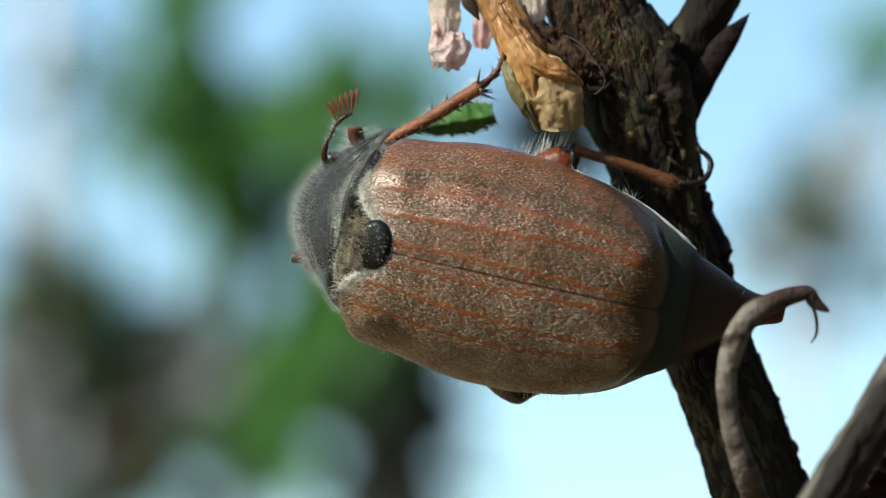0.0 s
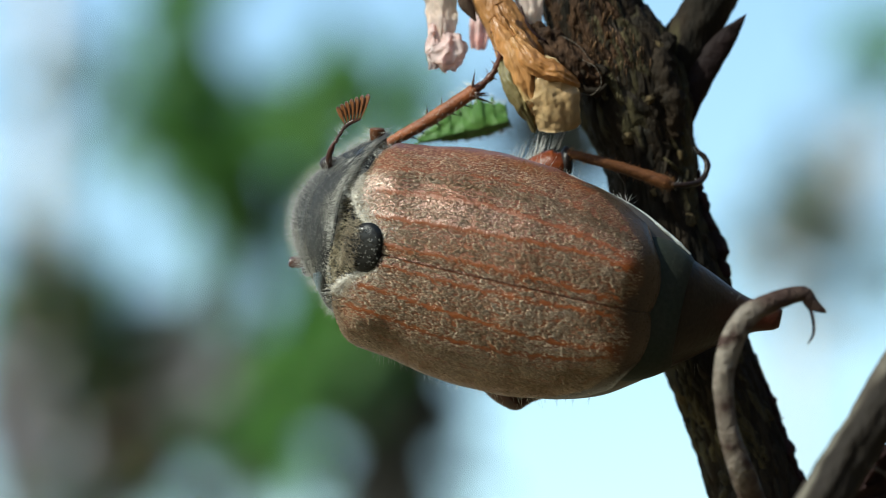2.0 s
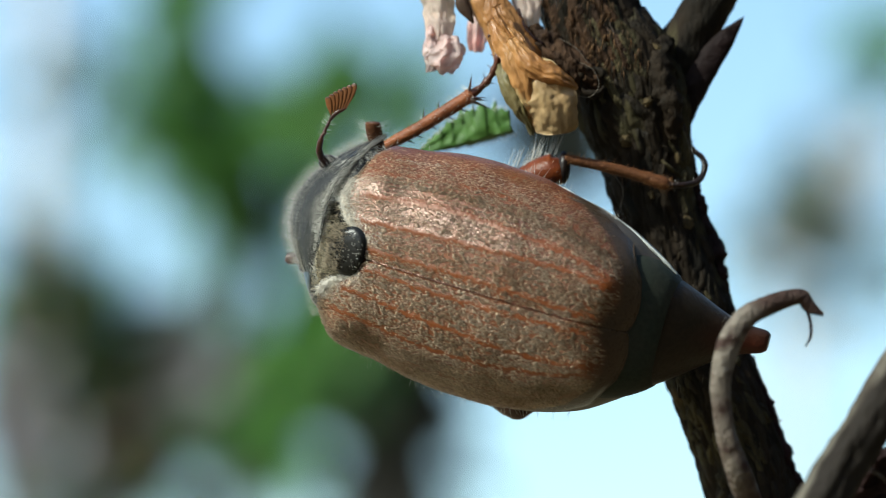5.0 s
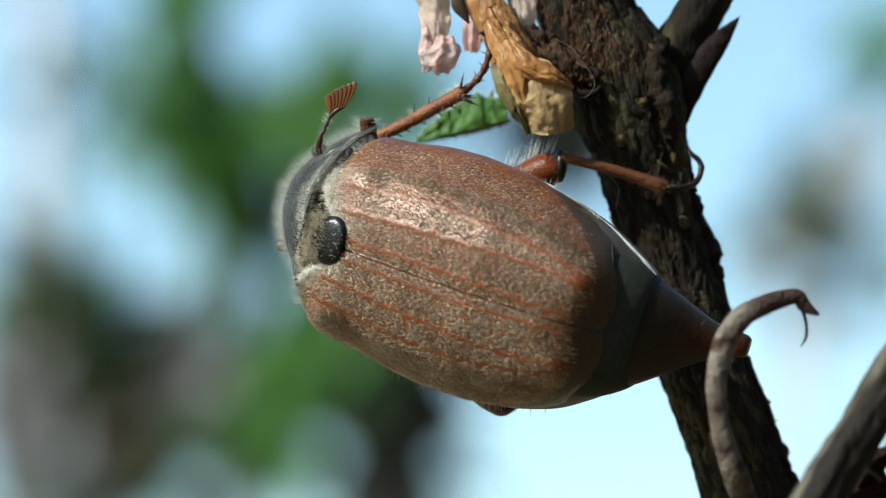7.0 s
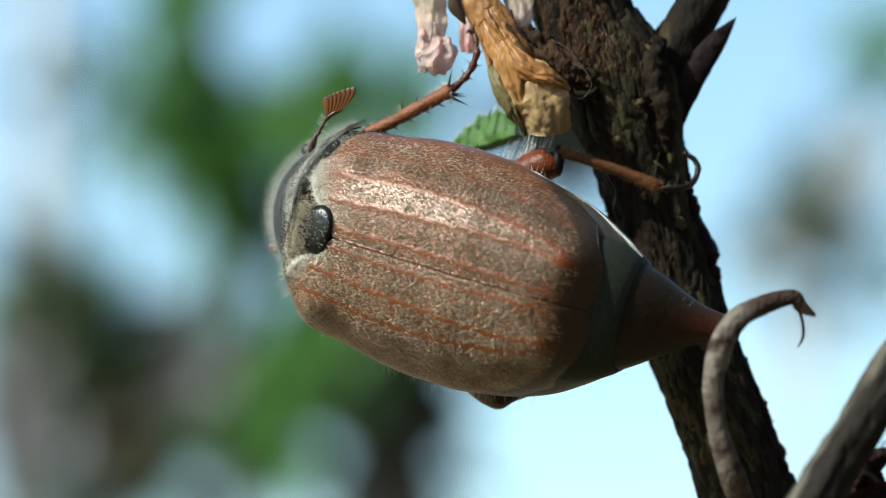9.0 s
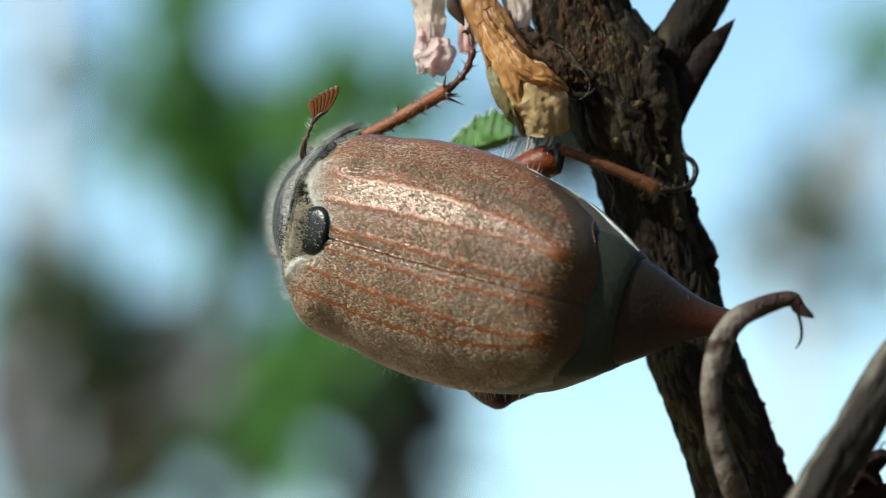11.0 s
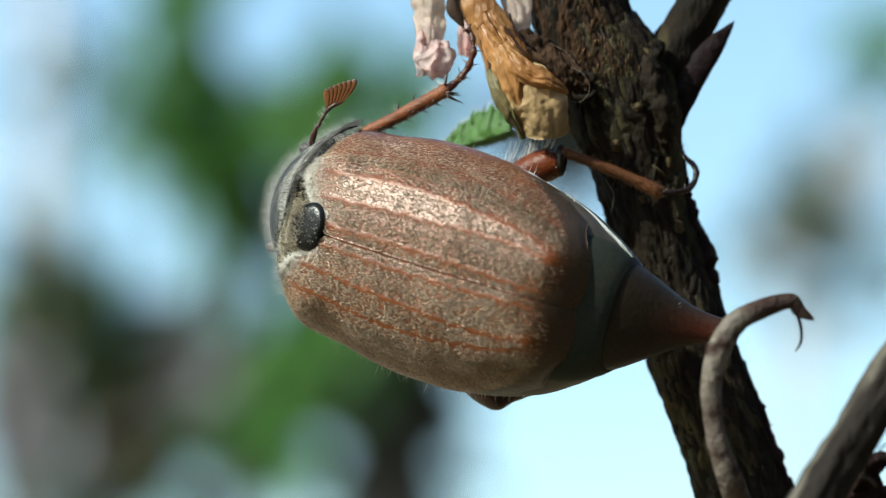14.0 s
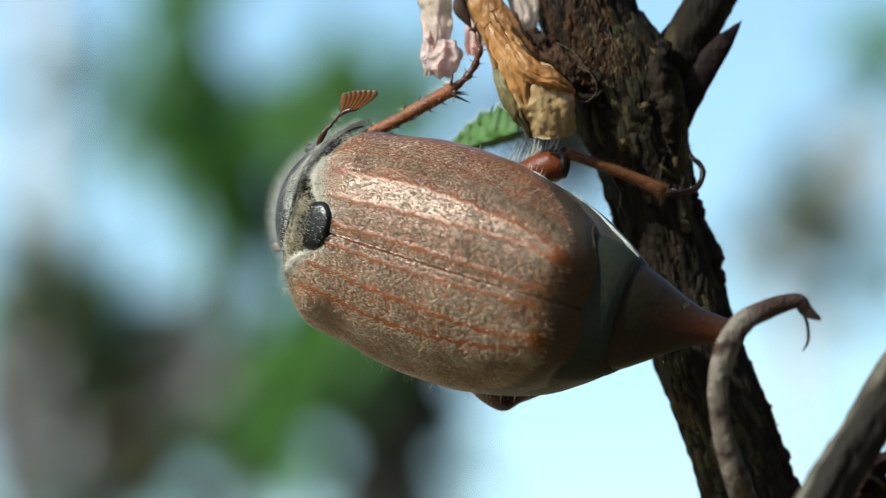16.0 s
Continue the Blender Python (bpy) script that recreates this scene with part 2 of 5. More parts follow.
def tube(pts, n=60, around=16, flat=1.0, rough=0.0, grain=(1.0, 0.3), seed=0, caps=True, twist=0.0):
    """A round bar through pts, rows of x, y, z, radius; rough: relief in mm that runs along it."""
    line = smooth_line(pts, n)
    c, r = line[:, :3], np.abs(line[:, 3])
    tan = np.gradient(c, axis=0)
    tan /= np.linalg.norm(tan, axis=1)[:, None]
    side = np.cross(tan[0], (0, 1, 0))
    if np.linalg.norm(side) < 1e-3:
        side = np.cross(tan[0], (1, 0, 0))
    verts, length = [], 0.0
    for i in range(n):
        side = side - tan[i] * (side @ tan[i])
        side /= np.linalg.norm(side)
        up = np.cross(tan[i], side)
        if i:
            length += np.linalg.norm(c[i] - c[i - 1])
        for k in range(around):
            a = 2 * math.pi * k / around + twist * length
            d = 0.0
            if rough:
                q = Vector((math.cos(a) * r[i] * grain[0] + seed, math.sin(a) * r[i] * grain[0], length * grain[1]))
                d = rough * (noise.fractal(q, 0.9, 2.1, 4) + 0.6 * abs(noise.noise(q * 2.3)) - 0.2)
            verts.append(c[i] + (math.cos(a) * side + math.sin(a) * up * flat) * (r[i] + d))
    faces = grid_faces(n, around, True)
    if caps:
        faces.append(tuple(reversed(range(around))))
        faces.append(tuple(range((n - 1) * around, n * around)))
    return np.array(verts), faces


def spikes(base, way, length, radius, bend=None):
    """Many hairs in one go: three-sided, tapered."""
    base, way = np.asarray(base, float), np.asarray(way, float)
    n = len(base)
    way = way / np.linalg.norm(way, axis=1)[:, None]
    ref = np.where(np.abs(way[:, 2:3]) < 0.8, np.array([[0, 0, 1.0]]), np.array([[1.0, 0, 0]]))
    a = np.cross(way, ref)
    a /= np.linalg.norm(a, axis=1)[:, None]
    b = np.cross(way, a)
    L, r = np.broadcast_to(length, n)[:, None], np.broadcast_to(radius, n)[:, None]
    rows = [base + r * (math.cos(t) * a + math.sin(t) * b) for t in (0, 2.094, 4.189)]
    tip = base + way * L
    if bend is not None:
        tip = tip + np.asarray(bend) * L
    verts = np.stack([*rows, tip], 1).reshape(-1, 3)
    i = np.arange(n) * 4
    faces = np.concatenate([np.stack([i + p, i + q, i + 3], 1) for p, q in ((0, 1), (1, 2), (2, 0))]).tolist()
    return verts, faces


def ball(centre, radii, rows=12, cols=18):
    v = []
    for i in range(rows):
        a = math.pi * (0.02 + 0.96 * i / (rows - 1))
        for k in range(cols):
            b = 2 * math.pi * k / cols
            v.append((centre[0] + radii[0] * math.cos(a), centre[1] + radii[1] * math.sin(a) * math.cos(b),
                      centre[2] + radii[2] * math.sin(a) * math.sin(b)))
    f = grid_faces(rows, cols, True)
    f += [tuple(range(cols)), tuple(reversed(range((rows - 1) * cols, rows * cols)))]
    return np.array(v), f


def table(x, *pairs):
    return np.interp(x, [p[0] for p in pairs], [p[1] for p in pairs])


RNG = np.random.default_rng(7)

# ---- ground ----
gv = [(-3000, -3000, 0), (3000, -3000, 0), (3000, 3000, 0), (-3000, 3000, 0)]
me = bpy.data.meshes.new("ground")
me.from_pydata(gv, [], [(0, 1, 2, 3)])
me.materials.append(GRASS)
tagged(new("ground", me), "open dry grassy ground under the shrubs", "ground", kind="structure")

# ---- unseen hedge added behind the camera: closes the place, blocks sky, warms fill ----
hv, hr, hc = [], 26, 120
for i in range(hr):
    for k in range(hc):
        a = radians(-112 + 167 * k / (hc - 1))
        z = 2.45 * i / (hr - 1)
        r = 1.65 + (0.25 * (i / (hr - 1)) ** 3)
        p = Vector((r * math.cos(a), r * math.sin(a), z))
        r += 0.16 * noise.fractal(p * 4.0, 0.8, 2.0, 4)
        hv.append((r * math.cos(a), r * math.sin(a), z + (0.12 * noise.noise(p * 3) if i else 0)))
hv += [(x * 1.35, y * 1.35, z) for x, y, z in hv]
hf = grid_faces(hr, hc)
hn = hr * hc
hf += [tuple(q + hn for q in reversed(w)) for w in hf]
hf += [(hn - hc + k, hn - hc + k + 1, 2 * hn - hc + k + 1, 2 * hn - hc + k) for k in range(hc - 1)]
me = bpy.data.meshes.new("sky_block_hedge")
me.from_pydata(hv, [], hf)
me.materials.append(FOLIAGE_BROWN)
hedge = tagged(new("sky_block_hedge", me), "unseen hedge added to block sky light, with brown and dark green leaves", "hedge", kind="structure")

# ---- shrub stem ----
stem = thing("shrub_stem", (18.31, 247, -25.13), "dark fissured woody shrub stem with withered flower remains", "shrub stem")
STEM_LINE = [(8.95, 249, 28.74, 2.8), (8.58, 248, 21.31, 2.7), (8.62, 247.2, 15.94, 2.8), (9.32, 247, 13.28, 2.9), (10.74, 247, 10.96, 3.15), (11.57, 247, 8.31, 3.25), (12.16, 247, 5.99, 2.8), (12.56, 247, 4.01, 2.6), (13.22, 247, 1.69, 2.45), (14.02, 247, -0.63, 2.4), (14.81, 247, -3.61, 2.55), (15.68, 247, -6.26, 2.63), (17.34, 247, -10.56, 2.63), (18.66, 247, -14.87, 2.68), (20.65, 247, -21.82, 2.88)]
part("stem", tube(STEM_LINE, 320, 110, rough=0.24, grain=(3.0, 0.45), seed=3), BARK, stem)
low = np.array(STEM_LINE[-1])
part("cane", tube([tuple(low), (low[0] + 20, 267, low[2] - 150, 4), (low[0] + 40, 330, low[2] - 600, 6), (low[0] + 30, 480, -1408, 9)], 60, 16, rough=0.5,
                  grain=(0.7, 0.05)), BARK, stem)
# the side shoot with its pointed scale
part("side_shoot", tube([(12.64, 247.5, 8.33, 1.2), (13.80, 247.5, 10.98, 1.6), (15.30, 247.5, 13.47, 1.42), (16.64, 247.8, 15.98, 1.4), (19.23, 249, 20.73, 1.3)], 70, 24, rough=0.2, grain=(1.5, 0.5), seed=9), BARK, stem)
part("bud_scale", tube([(14.24, 246.5, 7.47, 0.5), (14.94, 246.5, 9.62, 0.85), (15.93, 246.5, 11.33, 0.8), (16.99, 246.5, 12.66, 0.5), (17.98, 246.5, 13.85, 0.04)], 36, 14, flat=0.5, rough=0.1, seed=4),
     BUD, stem, "pointed red-brown bud scale")


def scar(c, r, thick):
    """A raised ring on the bark."""
    pts = [(c[0] + r * math.cos(a), c[1], c[2] + r * math.sin(a), thick * (1 + 0.35 * math.sin(3 * a))) for a in np.linspace(0.4, 2 * math.pi - 0.4, 12)]
    return tube(pts, 30, 8, rough=0.08, grain=(3, 1))


part("bark_scar", scar((8.94, 243.3, 9.88), 0.75, 0.2), BARK, stem, "rough ring-shaped scar")
part("bark_flap", tube([(5.3, 244.6, 13.0, 0.4), (6.4, 244.2, 11.7, 0.95), (7.72, 243.9, 10.66, 1.05), (8.69, 243.8, 9.84, 0.8), (9.29, 244, 9.03, 0.2)], 80, 36, rough=0.5, grain=(3.4, 0.5), seed=21), BARK_BROWN, stem, "frayed red-brown bark flap")
part("bark_flap", tube([(13.36, 245.5, 12.54, 0.4), (12.82, 244.6, 10.53, 0.8), (13.46, 244.2, 8.54, 0.7), (13.79, 244.4, 6.59, 0.3)], 40, 16, rough=0.36, grain=(3.6, 1.5), seed=25), BARK, stem)
part("bark_flap", tube([(14.57, 246.5, 3.67, 0.2), (15.47, 246.5, 1.69, 0.5), (16.19, 246.5, 0.03, 0.65), (16.52, 246.5, -0.79, 0.2)], 36, 14, rough=0.2, grain=(2, 0.8), seed=28), BARK_RED, stem)
for x, y, z, r, w in ((19.87, 247, -9.97, 0.13, 0.3), (20.66, 247, -11.89, 0.2, 0.25)):
    part("bark_splinter", tube([(x - 0.5, y, z - 0.1, r), (x - 0.15, y, z + 0.02, r), (x + w, y, z + 0.12, 0.02)], 10, 6), BARK_RED, stem)
for pts in ([(8.19, 242.4, 10.95, 0.016), (8.96, 242.2, 10.49, 0.016), (9.29, 242.2, 9.61, 0.016), (8.77, 242.3, 8.93, 0.016), (8.13, 242.6, 9.01, 0.01)],
            [(7.04, 243.2, 12.36, 0.016), (8.01, 242.9, 11.76, 0.016), (8.72, 242.6, 10.83, 0.01)], [(10.17, 243.9, 4.61, 0.014), (10.72, 243.7, 3.63, 0.016), (10.59, 243.9, 2.58, 0.01)]):
    part("bark_thread", tube(pts, 26, 6), BARK_THREAD, stem, "thin pale bark thread")
# fibres standing off the bark
STEM_PATH = smooth_line(STEM_LINE, 400)
STEM_WAY = np.gradient(STEM_PATH[:, :3], axis=0)
STEM_WAY /= np.linalg.norm(STEM_WAY, axis=1)[:, None]


def on_stem(z, a, lift):
    """A point over the bark at height z and angle a (0: to the right, -90 degrees: to the front)."""
    c = np.array([np.interp(z, STEM_PATH[::-1, 2], STEM_PATH[::-1, q]) for q in range(4)])
    t = np.array([np.interp(z, STEM_PATH[::-1, 2], STEM_WAY[::-1, q]) for q in range(3)])
    o = np.array((math.cos(a), math.sin(a), 0.0))
    o -= t * (o @ t)
    return c[:3] + o / np.linalg.norm(o) * (c[3] + lift)


def bark_patch(z, a, half, wide, high, seed, lean=0.0, rows=13, cols=7):
    """A raised ragged patch of bark that follows the stem, its rim sunk into it."""
    v = []
    for u in np.linspace(-1, 1, rows):
        for f in np.linspace(-1, 1, cols):
            q = Vector((u * 2.0 + seed, f * 1.4, seed * 0.3))
            edge = max(abs(u) ** 3, abs(f) ** 2.2)
            h = high * (1 - edge) + 0.5 * high * noise.noise(q * 1.7) - 0.25 * edge
            v.append(on_stem(z + half * u * (1 + 0.3 * noise.noise(Vector((f * 2, seed, 1)))), a + lean * u + wide * f * (1 - 0.45 * abs(u) ** 2) * (1 + 0.4 * noise.noise(Vector((u * 2.5, seed, 2)))), h))
    return np.array(v), [tuple(reversed(w)) for w in grid_faces(rows, cols)]


rb = np.random.default_rng(33)
for k in range(210):
    z, a = rb.uniform(-15.5, 15.5), -math.pi * rb.beta(1.3, 1.3)
    plate = bark_patch(z, a, rb.uniform(0.45, 1.7), rb.uniform(0.07, 0.24), rb.uniform(0.05, 0.17), k * 1.7, rb.normal(0, 0.10))
    part("bark_plate", plate, BARK_PLATE if rb.uniform() < 0.7 else BARK, stem)
ro = np.random.default_rng(35)
for k in range(84):                                      # olive-ochre weathered patches on the front
    z, a = ((ro.uniform(3, 10.5), ro.normal(-0.72, 0.2)), (ro.uniform(-15, -3.5), ro.normal(-2.45, 0.3)), (ro.uniform(-15, -2), ro.normal(-1.2, 0.35)), (ro.uniform(9.5, 16), ro.uniform(-2.6, -1.1)))[k % 4]
    part("bark_plate", bark_patch(z, a, ro.uniform(0.5, 1.5), ro.uniform(0.08, 0.2), ro.uniform(0.1, 0.2), k * 2.3 + 700, ro.normal(0, 0.12)), BARK_OCHRE, stem, "olive-ochre weathered bark plate")
for k in range(48):                                      # frayed brown bark on the upper stem
    part("bark_plate", bark_patch(ro.uniform(10.8, 16.5), ro.uniform(-2.9, -1.25), ro.uniform(0.5, 1.4), ro.uniform(0.08, 0.22), ro.uniform(0.12, 0.24), k * 1.9 + 900, ro.normal(0, 0.12)), BARK_BROWN, stem, "frayed brown bark plate")
for z, a, half, wide in ((6.72, -1.98, 0.42, 0.15), (1.32, -0.98, 0.55, 0.20), (8.5, -1.35, 0.35, 0.12), (10.6, -0.75, 0.7, 0.16), (5.2, -0.9, 0.4, 0.12), (-7.6, -2.7, 0.8, 0.2), (3.4, -1.7, 0.3, 0.1)):
    part("lenticel", bark_patch(z, a, half, wide, 0.26, z * 3 + 40, 0.0), LENTICEL, stem, "pale ochre corky lenticel")
# bark rolled up along the far edge, red-brown for the lens's colour fringe
for rolled in ([(14.98, 246.2, 4.65, 0.17), (15.15, 246.2, 3.5, 0.26), (15.48, 246.2, 2.18, 0.3), (15.84, 246.2, 0.86, 0.3), (16.34, 246.2, -0.46, 0.3), (16.77, 246.2, -1.62, 0.23)],
               [(18.05, 246.2, -6.24, 0.2), (18.71, 246.2, -7.72, 0.3), (19.24, 246.2, -9.04, 0.3), (19.94, 246.2, -10.69, 0.33), (20.53, 246.2, -12.18, 0.33), (21.42, 246.2, -14.49, 0.3)]):
    part("bark_edge_fringe", tube(rolled, 60, 12, rough=0.24, grain=(2.5, 1.4), seed=rolled[0][2]), BARK_RED, stem, "ragged bark edge, red-brown for the lens colour fringe")
n = 260
fz, fa = rb.uniform(10.5, 16.8, n), rb.uniform(-2.9, -1.1, n)
fb = np.array([on_stem(z, a, 0.22) for z, a in zip(fz, fa)])
part("bark_fibre", spikes(fb, np.stack([rb.normal(0, 0.25, n), -np.abs(rb.normal(0.06, 0.12, n)), -1 + rb.normal(0, 0.1, n)], 1), rb.uniform(0.4, 1.7, n), rb.uniform(0.015, 0.05, n)), FIBRE_BROWN, stem, "frayed red-brown bark fibres", kind="stuff")

k = RNG.integers(20, 190, 500)
line = smooth_line(STEM_LINE, 230)[k]
ang = RNG.uniform(0, 2 * math.pi, 500)
out = np.stack([np.cos(ang), np.sin(ang), np.zeros(500)], 1)
way = out * 0.5 + np.stack([RNG.normal(0, 0.5, 500), RNG.normal(0, 0.3, 500), RNG.normal(0, 1.0, 500)], 1)
full = smooth_line(STEM_LINE, 230)
tan = np.gradient(full[:, :3], axis=0)
k2 = np.concatenate([RNG.integers(25, 200, 110), RNG.integers(30, 75, 60)])
a2 = np.concatenate([RNG.uniform(-math.pi, 0, 110), RNG.uniform(-2.9, -1.2, 60)])
o2 = np.stack([np.cos(a2), np.sin(a2), np.zeros(len(a2))], 1)
t2 = tan[k2] / np.linalg.norm(tan[k2], axis=1)[:, None]
part("bark_fibre", spikes(full[k2, :3] + o2 * full[k2, 3:4] * 0.99, t2 * RNG.choice([-1.0, 1.0], len(k2))[:, None] + o2 * RNG.uniform(0.0, 0.16, len(k2))[:, None] + RNG.normal(0, 0.08, (len(k2), 3)),
                           RNG.uniform(0.3, 1.5, len(k2)), RNG.uniform(0.03, 0.09, len(k2))), BARK_FIBRE, stem, "frayed brown bark fibres", kind="stuff")
part("bark_fibre", spikes(line[:, :3] + out * line[:, 3:4] * 1.0, way, RNG.uniform(0.25, 0.8, 500), 0.022), BARK, stem, kind="stuff")


def crumple(geo, amp, size, seed):
    v = np.array(geo[0])
    for i, p in enumerate(v):
        q = Vector(p / size) + Vector((seed, seed * 2, 0))
        v[i] += amp * np.array(noise.turbulence_vector(q, 3, False))
    return v, geo[1]


def sheet(pts, seed, cup=0.4, folds=2.0, deep=0.16, thick=0.06, n=46, cols=25, face=(0, -1, 0)):
    """A thin papery piece through pts (x, y, z, half width), cupped towards face, folded along its length, with a ragged edge."""
    line = smooth_line(pts, n)
    c, w = line[:, :3], np.abs(line[:, 3])
    tan = np.gradient(c, axis=0)
    tan /= np.linalg.norm(tan, axis=1)[:, None]
    up = np.array(face, float)
    v = []
    for i in range(n):
        side = np.cross(tan[i], up)
        side /= np.linalg.norm(side)
        nor = np.cross(side, tan[i])
        for f in np.linspace(-1, 1, cols):
            q = Vector((f * 1.3 + seed, i / n * 2.2, seed * 0.7))
            rag = 1 + 0.16 * noise.noise(Vector((i * 0.16, seed, math.copysign(1, f)))) * abs(f)
            d = cup * w[i] * (1 - f * f) + deep * math.sin(f * math.pi * folds + 2.0 * noise.noise(q) + i * 0.03) + 0.13 * noise.fractal(q * 2.2, 0.8, 2.0, 3)
            v.append(c[i] + side * (f * w[i] * rag) + nor * d)
    v = np.array(v)
    f = grid_faces(n, cols)
    m = len(v)
    under = v + np.array(face) * -thick
    f2 = [tuple(k + m for k in reversed(q)) for q in f]
    rim = [i * cols for i in range(n)] + [(n - 1) * cols + k for k in range(1, cols)] + [i * cols + cols - 1 for i in range(n - 2, -1, -1)] + [k for k in range(cols - 2, 0, -1)]
    f3 = [(rim[i], rim[i] + m, rim[(i + 1) % len(rim)] + m, rim[(i + 1) % len(rim)]) for i in range(len(rim))]
    return np.concatenate([v, under]), f + f2 + f3


def creased(*args, **kw):
    """A sheet crumpled a little at two sizes."""
    return crumple(crumple(sheet(*args, **kw), 0.11, 1.3, args[1]), 0.015, 0.4, args[1] + 2)


# withered flower: calyx tube, lobes, petals
flower = part("dry_calyx", crumple(tube([(2.39, 244.6, 16.59, 0.89), (2.62, 244.6, 15.28, 1.02), (2.98, 244.4, 14.29, 1.08), (3.57, 244.2, 13.42, 1.15), (4.29, 244, 12.23, 1.28), (4.81, 243.9, 11.12, 1.41), (5.26, 243.9, 10.01, 1.54), (5.72, 244, 8.96, 1.5), (6.19, 244.2, 7.89, 1.18), (6.45, 244.3, 7.27, 0.79)],
                              130, 64, flat=0.75, rough=0.12, grain=(1.5, 0.07), seed=12), 0.09, 1.4, 3), CALYX, stem, "crinkled orange-brown dry calyx tube")
part("calyx_lobe", creased([(4.15, 241.9, 12.19, 0.36), (4.9, 241.5, 11.2, 0.62), (5.85, 241.3, 10.4, 0.68), (7.02, 241.4, 9.97, 0.55), (8.01, 242.0, 9.47, 0.19)], 3.1, cup=0.5, folds=1.2, deep=0.07, thick=0.10, n=60, cols=24), CALYX_ORANGE, flower, "pale orange calyx lobe")
part("calyx_lobe", creased([(5.69, 242.5, 10.99, 0.65), (6.19, 241.9, 9.86, 1.3), (6.55, 241.8, 8.82, 1.43), (6.75, 242.0, 7.85, 1.33), (6.82, 242.4, 6.99, 1.14)], 5.3, cup=0.4, folds=0.9, deep=0.05, n=64, cols=36), CALYX_PALE, flower, "pale translucent bell of the calyx")
part("calyx_lobe", creased([(3.68, 243.0, 10.88, 0.39), (4.16, 242.5, 9.75, 0.65), (4.74, 242.3, 8.64, 0.68), (5.17, 242.5, 7.74, 0.46), (5.44, 242.9, 6.77, 0.1)], 7.7, cup=0.5, folds=0.8, deep=0.05, n=50, cols=22), CALYX_GREEN, flower, "grey-green dry calyx lobe")
part("calyx_lobe", creased([(3.16, 242.8, 13.35, 0.42), (3.87, 242.3, 12.21, 0.71), (4.51, 241.9, 11.03, 0.81), (5.02, 241.8, 9.72, 0.75), (5.42, 242.0, 8.44, 0.49), (5.66, 242.5, 7.28, 0.16)], 9.9, cup=0.45, folds=1.3, deep=0.09, n=70, cols=28), CALYX_ORANGE, flower, "orange-brown calyx lobe")
part("calyx_lobe", creased([(3.4, 242.9, 14.2, 0.32), (4.0, 242.5, 12.94, 0.45), (4.8, 242.3, 11.76, 0.46), (5.6, 242.3, 10.98, 0.32), (6.4, 242.5, 10.45, 0.13)], 21.9, cup=0.5, folds=0.9, deep=0.08, n=60, cols=20), CALYX, flower)
part("calyx_scale", tube([(1.50, 244, 15.41, 0.25), (1.44, 244, 14.43, 0.4), (1.77, 244, 13.84, 0.3), (2.09, 244, 13.25, 0.05)], 24, 10, flat=0.6), BARK_FIBRE, flower)
part("withered_petal", creased([(-0.1, 244.6, 15.94, 0.85), (0.03, 244.5, 14.78, 0.95), (0.1, 244.4, 13.63, 0.92), (0.2, 244.2, 12.8, 0.79), (0.29, 244.2, 12.11, 0.65)], 11.3, cup=0.6, folds=1.4, deep=0.09, n=60, cols=30), PETAL, flower, "cream-coloured withered petal tube")
part("withered_petal", crumple(creased([(-0.29, 244.1, 13.12, 0.29), (-0.36, 243.9, 12.29, 0.43), (-0.23, 243.7, 11.37, 0.56), (-0.36, 243.9, 10.46, 0.33)], 12.6, cup=0.6, folds=1.4, deep=0.08, n=46, cols=22), 0.16, 0.6, 4), PETAL_PINK, flower, "crumpled pink withered petal")
part("withered_petal", crumple(creased([(0.49, 244.0, 12.5, 0.46), (0.56, 243.7, 11.83, 0.85), (0.42, 243.5, 11.1, 0.98), (0.29, 243.8, 10.52, 0.59)], 13.9, cup=0.7, folds=1.8, deep=0.12, n=46, cols=30), 0.18, 0.6, 5), PETAL_PINK, flower, "crumpled pink withered petal")
part("withered_petal", crumple(creased([(1.01, 244.2, 12.31, 0.29), (1.21, 244.0, 11.78, 0.39), (1.08, 243.9, 11.25, 0.33)], 14.7, cup=0.6, folds=1.0, deep=0.08, n=30, cols=16), 0.14, 0.6, 6), PETAL_PINK, flower, "crumpled pink withered petal")
part("withered_petal", creased([(2.78, 247, 15.27, 0.5), (2.52, 247, 13.61, 0.65), (2.28, 247, 12.45, 0.6), (2.19, 247, 11.76, 0.35)], 15.1, cup=0.5, folds=2.0, deep=0.16), PETAL_PINK, flower, "crumpled pinkish-white withered petal")
part("withered_petal", creased([(4.8, 245.6, 16.50, 0.75), (5.15, 245.2, 14.83, 0.8), (5.35, 245, 13.43, 0.68), (5.25, 245, 12.6, 0.32)], 17.7, cup=0.5, folds=1.0, deep=0.1), PETAL, flower, "pale papery withered petal")
part("dry_stamen", tube([(4.72, 244.5, 14.13, 0.06), (5.03, 243.6, 13.10, 0.08), (5.58, 243.4, 12.43, 0.08), (6.13, 243.4, 12.04, 0.06)], 24, 8), BARK_RED, flower)

